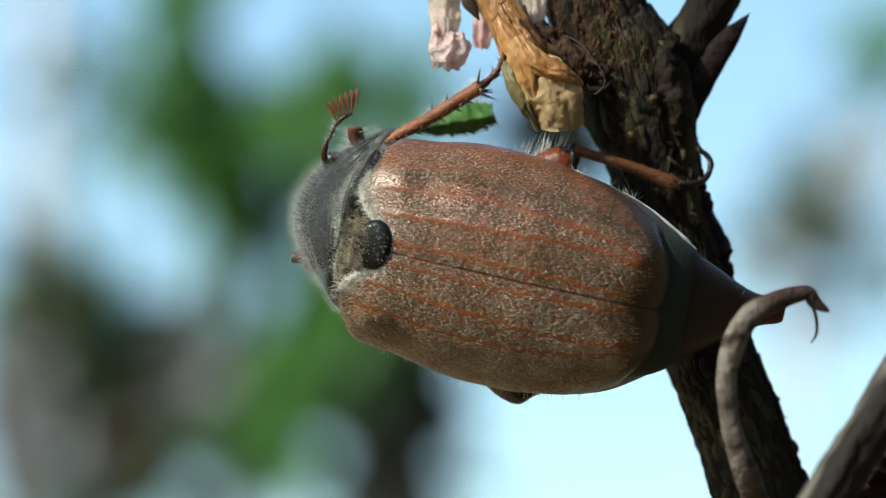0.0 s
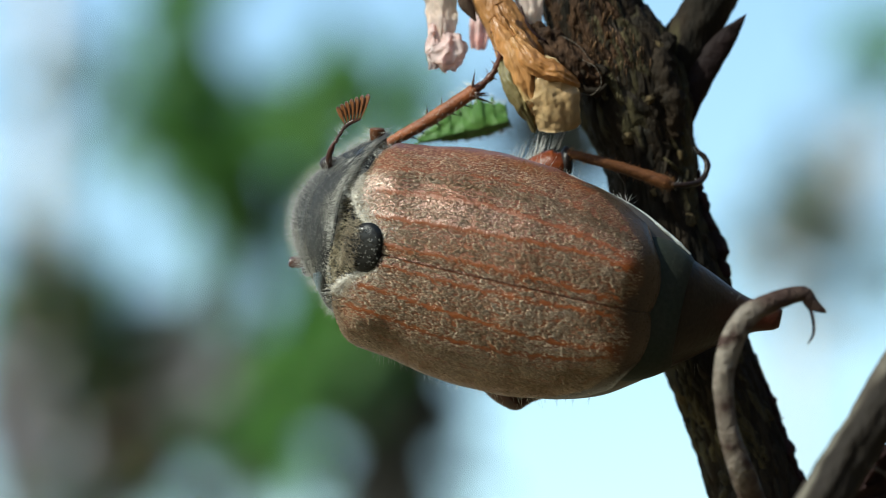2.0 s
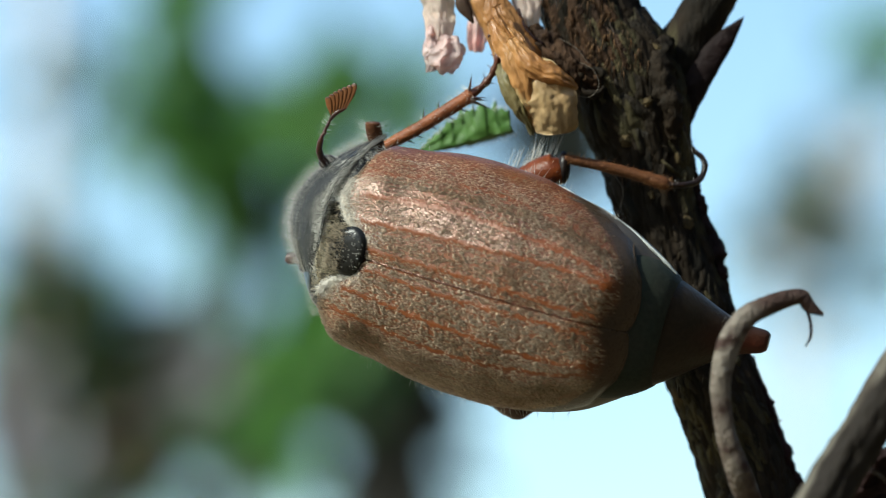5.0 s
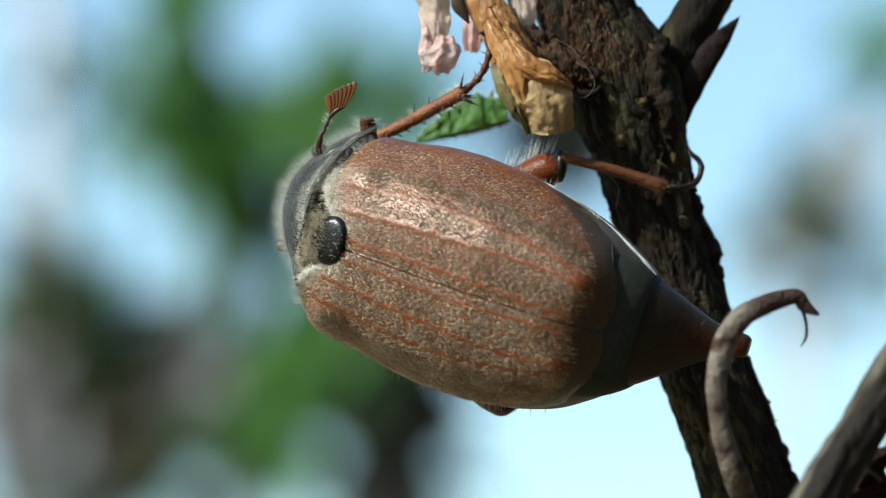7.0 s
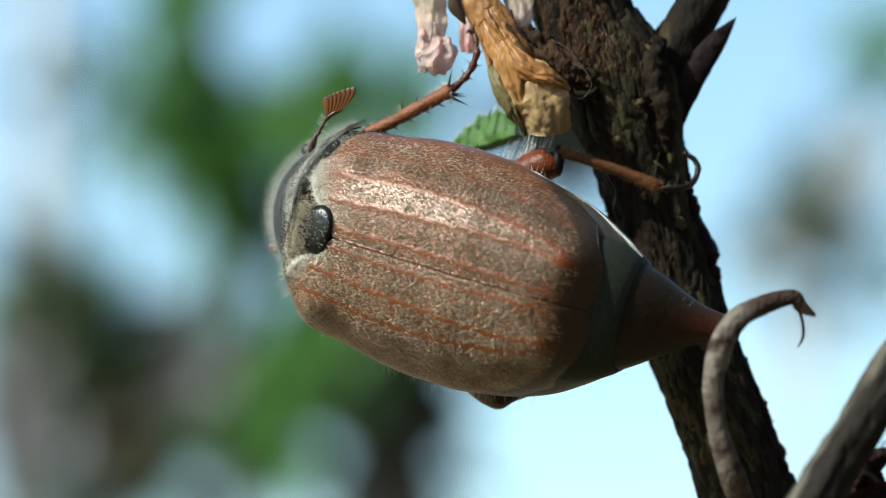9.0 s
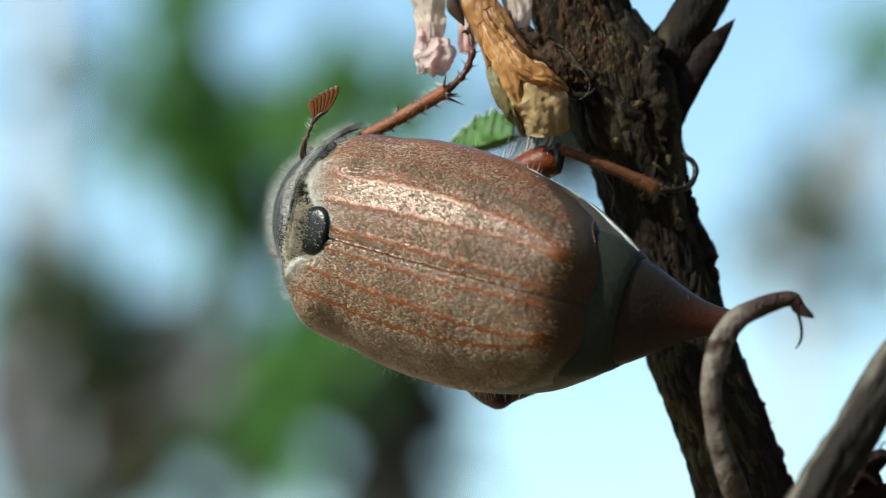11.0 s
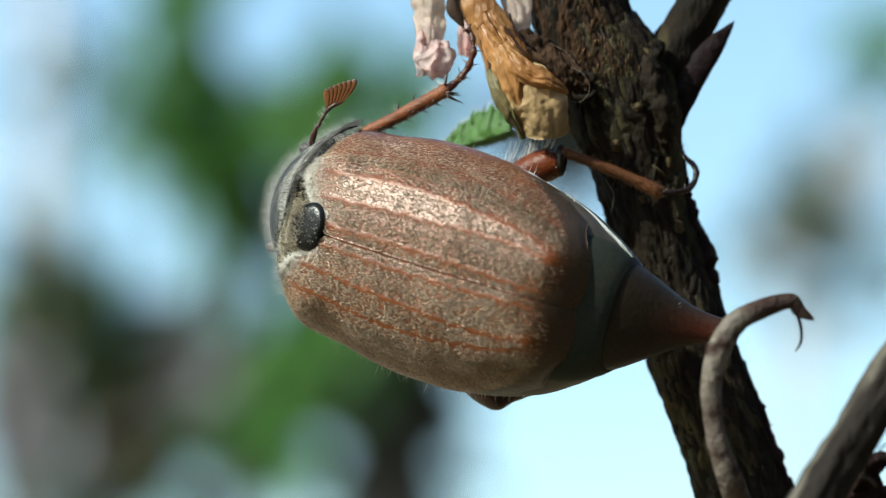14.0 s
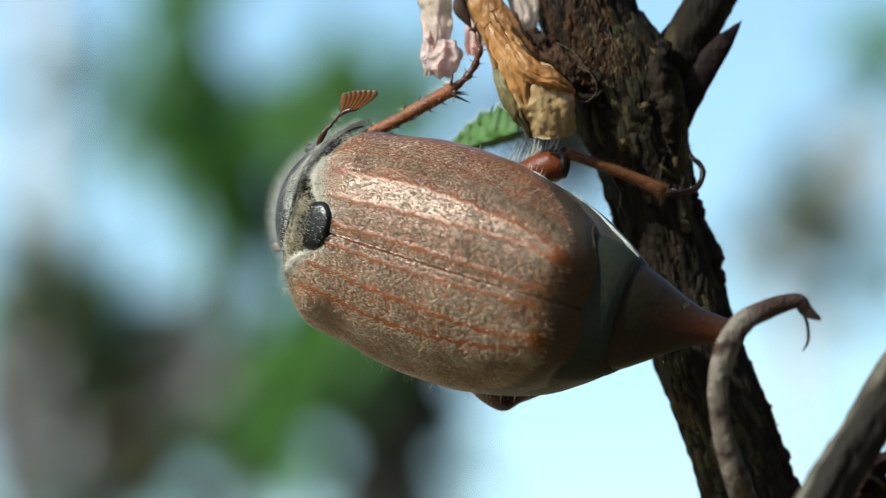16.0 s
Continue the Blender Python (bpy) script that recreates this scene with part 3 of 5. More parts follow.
# dry tendril and the grey branch in front
tendril = tube([(20.32, 246, -20.41, 0.9), (17.95, 234.4, -15.68, 0.8), (16.75, 230.9, -12.66, 0.72), (16.01, 230, -10.76, 0.62), (15.59, 229.7, -9.05, 0.55), (15.45, 229.5, -7.35, 0.56), (15.63, 229.4, -5.81, 0.62), (16.15, 229.4, -4.43, 0.66), (17.0, 229.6, -3.42, 0.62), (18.17, 230, -2.84, 0.55), (19.28, 230.4, -2.47, 0.47), (20.01, 230.6, -2.41, 0.42), (20.39, 230.7, -2.94, 0.38), (21.13, 230.7, -3.43, 0.1)], 150, 22, flat=0.75, rough=0.07, grain=(2.5, 0.5), seed=41)
along = np.arange(len(tendril[0])) / len(tendril[0])
part("dry_tendril", tendril, TENDRIL, stem, "curled grey dry tendril with dark hooked end", rib=np.clip((along - 0.62) / 0.09, 0, 0.95) + 0.5 * np.exp(-((along - 0.33) / 0.04) ** 2) + np.array([min(1.0, max(0.0, 1.6 * noise.fractal(Vector(q) * 0.9, 0.8, 2.0, 3) - 0.1)) for q in tendril[0]]))
k = rb.integers(1100, 3100, 70)
part("tendril_fibre", spikes(tendril[0][k], np.stack([rb.normal(0.3, 0.6, 70), rb.normal(-0.3, 0.4, 70), rb.normal(0.5, 0.6, 70)], 1), rb.uniform(0.2, 0.6, 70), 0.012), TENDRIL, stem, "fine loose fibres on the tendril", kind="stuff")
part("tendril_thread", tube([(20.22, 230.6, -3.06, 0.1), (20.43, 230.6, -3.83, 0.09), (20.43, 230.6, -4.61, 0.08), (20.13, 230.6, -5.16, 0.03)], 24, 8), BARK_RED, stem)
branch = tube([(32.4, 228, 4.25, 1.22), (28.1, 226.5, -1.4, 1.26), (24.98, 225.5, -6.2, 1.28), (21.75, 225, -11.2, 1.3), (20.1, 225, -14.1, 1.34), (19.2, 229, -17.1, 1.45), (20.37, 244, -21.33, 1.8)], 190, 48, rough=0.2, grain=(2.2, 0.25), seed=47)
# pale on the sunward flank, near-black elsewhere: light and shade as colour
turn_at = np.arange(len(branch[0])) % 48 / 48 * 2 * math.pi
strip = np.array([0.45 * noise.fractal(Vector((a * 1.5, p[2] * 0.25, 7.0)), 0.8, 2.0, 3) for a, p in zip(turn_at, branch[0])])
part("grey_branch", branch, DRY, stem, "weathered grey branch with lit strip and shaded side put into its colour", rib=np.clip(1.05 - 1.2 * np.exp(-((turn_at - 2.78 - 0.8 * strip) / 0.38) ** 4), 0, 1))
for seed, rows in enumerate(([(24.35, 229, -9.95, 0.09), (23.85, 229, -10.56, 0.4), (23.49, 229, -11.24, 0.43), (23.24, 229, -12.03, 0.12)],
                             [(25.13, 230, -10.92, 0.37), (24.39, 230, -11.29, 0.62), (23.74, 230, -12.03, 0.56), (23.22, 230, -12.83, 0.15)],
                             [(24.88, 230.5, -12.48, 0.49), (23.89, 230.5, -12.73, 0.68), (22.87, 230.5, -13.16, 0.56), (22.09, 230.5, -13.53, 0.25)],
                             [(25.55, 231, -13.13, 0.68), (24.31, 231, -13.6, 0.93), (23.07, 231, -14.06, 0.74), (21.83, 231, -14.52, 0.25)])):
    part("dry_leaf_scrap", creased(rows, 51.3 + seed * 2.7, cup=0.5, folds=1.3, deep=0.14, n=34, cols=16), BARK_RED, stem, "dark reddish dry leaf scrap")
part("bark_thread", tube([(23.1, 226.6, -11.4, 0.04), (23.4, 226.4, -11.75, 0.075), (23.85, 226.4, -12.0, 0.06), (24.15, 226.6, -12.35, 0.03)], 24, 8), BARK_THREAD, stem, "thin pale bark thread")
part("bark_thread", tube([(24.9, 226.8, -9.95, 0.03), (24.5, 226.6, -10.15, 0.06), (24.3, 226.6, -10.5, 0.07), (24.5, 226.6, -10.8, 0.06), (24.8, 226.8, -10.75, 0.03)], 30, 8), BARK_THREAD, stem, "thin pale bark thread")

# ---- green leaf ----
leaf = thing("green_leaf", (3.0, 249, 8.11), "small serrated green leaf with hairy edge", "leaf")


def serrate_leaf(length, width, teeth, fold):
    """A toothed blade that ends at the origin, along x: its upper half faces -y, its lower half folds away; a thickness and raised veins."""
    v, per = [], 8
    n, cols = teeth * per, 17
    for side in (0.0, 0.07):
        for i in range(n + 1):
            u = i / n
            w = width * (math.sin(math.pi * min(u ** 1.25 * 0.80 + 0.03, 1.0)) ** 0.8)
            tooth = (i % per) / per
            for f in np.linspace(-1, 1, cols):
                a = abs(f)
                ww = w * (1 + 0.46 * tooth * max(0, (a - 0.75) / 0.25) * (0.6 + 0.4 * math.sin(i * 1.3)))
                vein = 0.028 * math.cos(2 * math.pi * (u * teeth - a * 1.3)) * (1 - a) * min(1, a * 4) + 0.20 * noise.fractal(Vector((u * 5, f * 2.2, 3.3)), 0.8, 2.0, 3)
                if f > 0:
                    x, y, z = u * length - length + 0.28 * a * tooth * w, 0.35 * f * ww + vein + 0.3 * u * u, f * ww
                else:
                    x, y, z = u * length - length + 0.28 * a * tooth * w, fold * a * ww + vein + 0.3 * u * u, -0.16 * a * ww
                v.append((x, y + side + 0.08 * math.exp(-(f / 0.08) ** 2), z))
    r = n + 1
    f = [tuple(reversed(q)) for q in grid_faces(r, cols)]
    f2 = [tuple(k + r * cols for k in reversed(q)) for q in f]
    rim = [i * cols for i in range(r)] + [(r - 1) * cols + k for k in range(1, cols)] + [i * cols + cols - 1 for i in range(r - 2, -1, -1)] + [k for k in range(cols - 2, 0, -1)]
    f3 = [(rim[i], rim[i] + r * cols, rim[(i + 1) % len(rim)] + r * cols, rim[(i + 1) % len(rim)]) for i in range(len(rim))]
    return np.array(v), f + f2 + f3


lv, lf = serrate_leaf(5.5, 1.62, 8, 0.55)
turn = np.array(Matrix.Rotation(radians(-15), 3, "Y"))
blade = part("blade", (lv @ turn.T + ORIGIN[leaf.name], lf), LEAF, leaf)
edge = np.array([p for i, p in enumerate(lv[:len(lv) // 2]) if i % 17 in (0, 16)])
edge = np.repeat(edge, 3, 0)
ew = np.stack([RNG.normal(0.3, 0.5, len(edge)), RNG.normal(0, 0.4, len(edge)), np.sign(edge[:, 2]) + RNG.normal(0, 0.3, len(edge))], 1)
ev, ef = spikes(edge, ew, RNG.uniform(0.15, 0.4, len(edge)), 0.012)
part("leaf_hairs", (ev @ turn.T + ORIGIN[leaf.name], ef), WHITE_HAIR, leaf, kind="stuff")
part("leaf_stalk", tube([(-2.35, 249.3, 6.6, 0.16), (-2.6, 251, 5.0, 0.18), (4.0, 252, 1.5, 0.2), (11.8, 248.5, 0.70, 0.25)], 40, 8), LEAF, leaf)

# ---- cockchafer: x forwards, y to its left, z up its back ----
beetle = thing("cockchafer", (0, 0, 0), "brown cockchafer beetle with ribbed hairy wing cases clinging to a stem", "beetle")
WIDTH = ((-16.2, 2.3), (-15.6, 3.1), (-14.8, 4.1), (-14, 4.75), (-12.5, 5.6), (-11, 6.1), (-8, 6.62), (-5, 6.62), (-3, 6.4), (-1, 5.95), (0, 5.85), (1.5, 5.65), (2.6, 5.0))
HEIGHT = ((-16.2, 0.9), (-15.4, 2.2), (-14.7, 3.05), (-13.9, 3.7), (-12.5, 4.1), (-8, 4.35), (-4, 4.05), (0, 3.5), (2.6, 2.6))
MARGIN = ((-16.2, 0.5), (-14.5, 0.2), (-12, -0.6), (-8, -1.5), (-2, -1.6), (2.6, -1.2))
XS = np.linspace(-16.2, 2.6, 400)


def softened(pairs, width=31):
    y = table(XS, *pairs)
    return np.convolve(np.pad(y, width // 2, mode="edge"), np.hanning(width + 2)[1:-1] / np.hanning(width + 2).sum(), "valid")


W_S, H_S, M_S = softened(WIDTH), softened(HEIGHT), softened(MARGIN)
RIBS = ((0.085, 0.10, 0.085, 0.9), (0.33, 0.36, 0.47, 1.0), (0.57, 0.58, 0.56, 0.95), (0.78, 0.79, 0.80, 0.55))      # share of the half width in front, in the middle and behind; strength


def wing_point(x, f, side):
    """A point of the wing case at length x and share f of the half width; also how much of a rib it is."""
    w, h, mz = np.interp(x, XS, W_S), np.interp(x, XS, H_S), np.interp(x, XS, M_S)
    w = w + (0.45 * np.clip((x + 9) / 7, 0, 1) if side < 0 else 0.0)
    y = w * f
    z = mz + (h - mz) * np.clip(1 - f ** 2.8, 0, 1) ** 0.55
    rib = 0.0
    for a, b, c, full in RIBS:
        fr = table(x, (-14.0, c), (-6, b), (2, a))
        fr = fr + 0.006 * np.sin(x * 4.3 + a * 30) + 0.004 * np.sin(x * 9.7 + a * 11)
        e = full * (0.93 + 0.07 * np.sin(x * 2.3 + a * 23)) * np.exp(-(((f - fr) * w / (0.155 + 0.03 * np.sin(x * 6.1 + a * 17) * np.sin(x * 1.7 + a * 9))) ** 2))
        rib = np.maximum(rib, e)
    fade = np.clip((x + 14.6) / 1.2, 0, 1) * np.clip((2.2 - x) / 1.5, 0, 1) * np.clip((h - z < 3.2) * 1.0, 0.3, 1)
    rib = rib * fade * (0.85 + 0.15 * np.sin(x * 5.1 + f * 40) * np.sin(x * 11.3))
    rib = np.maximum(rib, 0.9 * np.exp(-((x + 13.9) ** 2 / 0.35 + (y - 2.4) ** 2 / 0.3)))
    bare = np.clip((f - 0.86) / 0.08, 0, 1) * 0.25
    z = z + 0.06 * rib + 0.22 * np.exp(-((x + 13.7) ** 2 / 0.9 + (y - 2.4) ** 2 / 0.9)) + 0.25 * np.exp(-((x - 0.6) ** 2 / 1.2 + (y - 4.3) ** 2 / 1.0))
    z = z - 0.06 * np.exp(-((y / 0.08) ** 2))
    return np.stack([x, side * (y + 0.015), z], -1), np.maximum(rib, bare)


def wing_front(f):
    return table(f, (0, 0.05), (0.12, 0.45), (0.2, 1.05), (0.3, 1.75), (0.42, 2.3), (0.55, 2.55), (0.7, 2.45), (0.8, 2.2), (0.93, 1.75), (1.0, 1.2))


def wing_back(f):
    return table(f, (0, -15.3), (0.2, -15.65), (0.4, -15.8), (0.6, -15.7), (0.8, -15.3), (1.0, -14.0))


def hair_end(f):
    return table(f, (0, -13.9), (0.35, -14.6), (0.6, -14.5), (0.78, -14.1), (0.9, -13.0), (1.0, -10.0))


def wing_case(side):
    rows, cols = 170, 90
    v, ribs = [], []
    fs = np.sin(np.linspace(0, 1, cols) * math.pi / 2) ** 0.95
    for u in np.linspace(0, 1, rows):
        x = wing_front(fs) + (wing_back(fs) - wing_front(fs)) * u
        p, r = wing_point(x, fs, side)
        # the rim rolls under at the front and back edges
        d = 0.35 * np.exp(-(u * 60) ** 2) + 0.3 * np.exp(-((1 - u) * 60) ** 2)
        p[:, 2] -= d
        v.append(p)
        ribs.append(r)
    v = np.array(v).reshape(-1, 3)
    faces = grid_faces(rows, cols)
    # thickness: a second sheet below, joined round the rim
    n = len(v)
    under = v - (0, 0, 0.18)
    rim = [i for i in range(cols)] + [r * cols + cols - 1 for r in range(1, rows)] + [(rows - 1) * cols + c for c in range(cols - 2, -1, -1)] + [r * cols for r in range(rows - 2, 0, -1)]
    walls = [(rim[i], rim[(i + 1) % len(rim)], rim[(i + 1) % len(rim)] + n, rim[i] + n) for i in range(len(rim))]
    f2 = [tuple(k + n for k in reversed(q)) for q in faces]
    allf = faces + f2 + walls
    if side > 0:
        allf = [tuple(reversed(q)) for q in allf]
    rib = np.concatenate(ribs)
    end = np.clip((hair_end(np.tile(fs, rows)) - v[:, 0] + 0.9) / 1.1, 0, 1) * 0.92
    ob = part("wing_case", (np.concatenate([v, under]), allf), WING, beetle, "ribbed red-brown wing case dusted with pale hairs", rib={"rib": np.concatenate([rib, rib]), "end": np.concatenate([end, end])})
    # short hairs lying backwards between the ribs
    n = 60000
    f = np.concatenate([RNG.uniform(0.005, 0.985, n - 19000) ** 0.9, RNG.uniform(0.68, 0.985, 19000)])
    u = RNG.uniform(0.004, 0.93, n)
    x = wing_front(f) + (wing_back(f) - wing_front(f)) * u
    p, r = wing_point(x, f, side)
    clump = np.array([noise.noise(Vector(q * 1.4)) for q in p])
    pepper = np.array([noise.noise(Vector(q * 8.0)) for q in p])
    bare = 0.6 * np.clip((f - 0.70) / 0.16, 0, 1) if side < 0 else 0.45 * np.clip((f - 0.80) / 0.12, 0, 1)        # the steep shoulder flank is barer and redder
    keep = RNG.uniform(0, 1, n) < (1 - bare) * np.clip(0.95 + 3.1 * pepper, 0.03, 1.6) * np.clip(1.2 - 0.8 * np.clip((f - 0.9) / 0.08, 0, 1), 0.05, 1) * (1 + 0.5 * np.clip((f - 0.6) / 0.15, 0, 1)) * (1 - 0.94 * np.clip(r * 1.6, 0, 1)) * np.clip((x - hair_end(f)) / 0.7, 0.02, 1.0) * (0.80 + 0.22 * clump) * 0.80 * (1 - (0.42 if side < 0 else 0.0) * np.exp(-((x + 4.0) / 5.0) ** 2 - ((f - 0.36) / 0.26) ** 2)) * (1 - (0.3 if side < 0 else 0.0) * np.exp(-((x - 0.6) / 1.3) ** 2 - ((f - 0.62) / 0.17) ** 2))
    p, x = p[keep], x[keep]
    m = len(p)
    slope = np.stack([np.full(m, -1.0), RNG.normal(0, 0.28, m), RNG.uniform(0.12, 0.5, m) + table(x, (-15, -1.0), (-13, -0.25), (-8, 0), (2, 0.15))], 1)
    part("hairs", spikes(p, slope, RNG.uniform(0.18, 0.34, m), RNG.uniform(0.0150, 0.0255, m) * (1 - 0.45 * np.clip((f[keep] - 0.6) / 0.15, 0, 1))), SETA, ob, kind="stuff")
    # denser cream hairs along the front edge
    n = 2200 if side < 0 else 1500
    f = RNG.uniform(0.14, 0.70 if side < 0 else 0.52, n)
    x = wing_front(f) - RNG.exponential(0.45 if side < 0 else 0.28, n)
    p, r = wing_point(x, f, side)
    part("edge_hairs", spikes(p, np.stack([RNG.normal(-0.2, 0.6, n), RNG.normal(0, 0.6, n), RNG.uniform(0.0, 0.25, n)], 1), RNG.uniform(0.2, 0.4, n), 0.012), CREAM_HAIR, ob, kind="stuff")
    if side < 0:
        # glints along the raised shoulder margin, put in as short cream spikes
        n = 64
        f = RNG.normal(0.9, 0.008, n)
        p, r = wing_point(np.linspace(1.0, -7.0, n) + RNG.normal(0, 0.05, n), f, side)
        part("margin_glints", spikes(p, np.stack([RNG.normal(-0.8, 0.2, n), RNG.normal(-0.2, 0.2, n), RNG.uniform(0.3, 0.6, n)], 1), RNG.uniform(0.12, 0.2, n), 0.026), CREAM_HAIR, ob, kind="stuff")
    # grey fuzz that fills the seam to the neck shield
    n = 650 if side < 0 else 150
    f = RNG.uniform(0.45, 0.97 if side < 0 else 0.78, n)
    p, r = wing_point(wing_front(f) - 0.1, f, side)
    p = p + np.stack([RNG.uniform(-0.3, 0.5, n), np.zeros(n), RNG.uniform(-0.5, -0.05, n)], 1)
    part("seam_hairs", spikes(p, np.stack([RNG.normal(0.5, 0.4, n), side * 0.3 + RNG.normal(0, 0.3, n), RNG.uniform(0.1, 0.9, n)], 1), RNG.uniform(0.3, 0.6, n), 0.009), GREY_HAIR, ob, kind="stuff")
    return ob


for s in (-1, 1):
    wing_case(s)


def cross_loft(rows, cols=40, p=2.4, q=0.6):
    """Closed body of cross-sections: rows of x, y, top z, bottom z, half width."""
    v = []
    rr = smooth_line(rows, len(rows) * 8)
    for x, y, top, bot, w in rr:
        mid = bot + (top - bot) * 0.55
        for k in range(cols):
            a = 2 * math.pi * k / cols
            ca, sa = math.cos(a), math.sin(a)
            yy = math.copysign(abs(ca) ** 0.85, ca) * w
            zz = mid + (top - mid if sa > 0 else mid - bot) * math.copysign(abs(sa) ** 0.85, sa)
            v.append((x, y + yy, zz))
    n = len(rr)
    f = grid_faces(n, cols, True)
    f += [tuple(reversed(range(cols))), tuple(range((n - 1) * cols, n * cols))]
    return np.array(v), f


part("abdomen", cross_loft([(2.2, 0, 1.0, -5.0, 4.2), (-1, 0, 2.0, -5.6, 5.3), (-6, 0, 3.0, -6.0, 6.3), (-10, 0, 3.2, -5.8, 6.25), (-13, 0, 2.4, -5.2, 5.5), (-15, -0.1, 1.0, -4.6, 4.4), (-16.6, -0.2, -0.3, -4.2, 3.2)]), BELLY, beetle)
# white flank edge of the belly
s = -1
part("flank_edge", tube([(-4, s * 6.3, -1.95, 0.10), (-8, s * 6.45, -1.85, 0.13), (-11, s * 5.95, -1.2, 0.15), (-13.5, s * 5.25, -1.0, 0.12), (-14.6, s * 4.7, -0.9, 0.11), (-15.6, s * 4.2, -0.95, 0.10), (-16.6, s * 3.55, -1.1, 0.07)], 60, 10, rough=0.06, grain=(3, 1)), WHITE_EDGE, beetle, "chalk-white flank edge")
part("abdomen_band", cross_loft([(-14.3, 0, 2.35, -4, 4.3), (-15.2, -0.05, 1.95, -4, 4.1), (-15.9, -0.1, 1.55, -4, 3.8), (-16.5, -0.15, 1.12, -4, 3.45), (-16.9, -0.15, 0.7, -3.8, 3.1)]), BAND, beetle, "dull grey-green abdomen band")
tail = cross_loft([(-16.3, -0.15, 0.95, -4, 3.3), (-17.0, -0.2, 0.5, -4.2, 3.0), (-18.0, -0.35, -0.35, -4.4, 2.4), (-19.0, -0.5, -1.3, -4.5, 1.75), (-20.0, -0.65, -2.15, -4.5, 1.2), (-21.0, -0.82, -2.8, -4.5, 0.85), (-21.9, -0.95, -3.2, -4.4, 0.68), (-22.2, -0.98, -3.4, -4.2, 0.5)])
redness = np.clip((-18.2 - tail[0][:, 0]) / 3.2, 0, 1) * np.clip(1.1 - np.abs(tail[0][:, 1] + 0.6) * 0.75, 0, 1) ** 1.3
part("tail_plate", tail, TAIL, beetle, "tapered brown tail plate with reddish tip", rib=redness)
n = 26
u = RNG.uniform(0, 1, n)
a = RNG.choice([0.0, math.pi], n) + RNG.normal(0, 0.25, n)
px = -15.5 - 5 * u
pw = table(px, (-20.6, 1.0), (-18, 2.6), (-15.5, 3.9))
pt = np.stack([px, pw * np.cos(a), -2 + 0.6 * np.sin(a)], 1)
part("tail_hairs", spikes(pt, np.stack([RNG.normal(-0.6, 0.3, n), np.cos(a), np.sin(a) * 0.5], 1), RNG.uniform(0.3, 0.7, n), 0.0045), GREY_HAIR, beetle, kind="stuff")

# scutellum, neck, neck shield
sv = []
for i in range(14):
    for k in range(28):
        rr, a = i / 13, 2 * math.pi * k / 28
        yy, xx = 1.42 * rr * math.sin(a), 1.12 * rr * math.cos(a)
        sv.append((1.12 + xx - 0.1 * yy * yy, yy - 0.2, 3.58 + 0.02 * (1 - rr ** 2) - 0.24 * (xx - 0.0) * 0.9 - 0.06 * yy * yy - 0.2 * rr ** 8))
part("scutellum", (np.array(sv), [tuple(reversed(q)) for q in grid_faces(14, 28, True)]), BLACK, beetle, "glossy black rounded scutellum")
part("neck", cross_loft([(0.6, -0.2, 2.9, -4, 4.0), (1.8, -0.6, 2.6, -4.4, 4.9), (2.8, -0.8, 2.15, -4.6, 4.8), (3.4, -0.7, 1.9, -4.6, 4.2), (4.2, -0.7, 0.6, -4.6, 3.4)]), BLACK, beetle)
n = 1700
y = np.clip(RNG.normal(0, 1.6, n), -3.4, 3.4)
x = RNG.uniform(1.45, 3.1, n) - 0.02 * y * y
part("neck_hairs", spikes(np.stack([x, y, 3.05 - 0.35 * (x - 1.5) - 0.055 * y * y], 1), np.stack([RNG.normal(-0.8, 0.4, n), RNG.normal(0, 0.4, n), RNG.uniform(0.05, 0.45, n)], 1), RNG.uniform(0.25, 0.5, n), 0.014), GOLD_HAIR, beetle, "golden hair", kind="stuff")
n = 520
x, y = 2.35 - RNG.beta(1.0, 1.8, n) * 1.0, RNG.uniform(-1.5, 1.1, n)
part("scutellum_fringe", spikes(np.stack([x, y, 3.60 - 0.22 * (x - 1.12) - 0.06 * (y + 0.2) ** 2], 1), np.stack([RNG.normal(-0.7, 0.35, n), RNG.normal(0, 0.35, n), RNG.uniform(0.05, 0.3, n)], 1), RNG.uniform(0.25, 0.5, n), 0.017), BUFF_HAIR, beetle, "buff hair", kind="stuff")
n = 70
a, rr = RNG.uniform(0, 2 * math.pi, n), np.sqrt(RNG.uniform(0, 1, n)) * 0.75
yy, xx = 1.5 * rr * np.sin(a), 1.35 * rr * np.cos(a)
part("scutellum_hairs", spikes(np.stack([1.05 + xx, yy - 0.2, 3.69 - 0.216 * xx - 0.1 * yy * yy], 1), np.stack([RNG.normal(-0.5, 0.5, n), RNG.normal(0, 0.6, n), RNG.uniform(0.3, 0.8, n)], 1), 0.14, 0.014), WHITE_HAIR, beetle, kind="stuff")

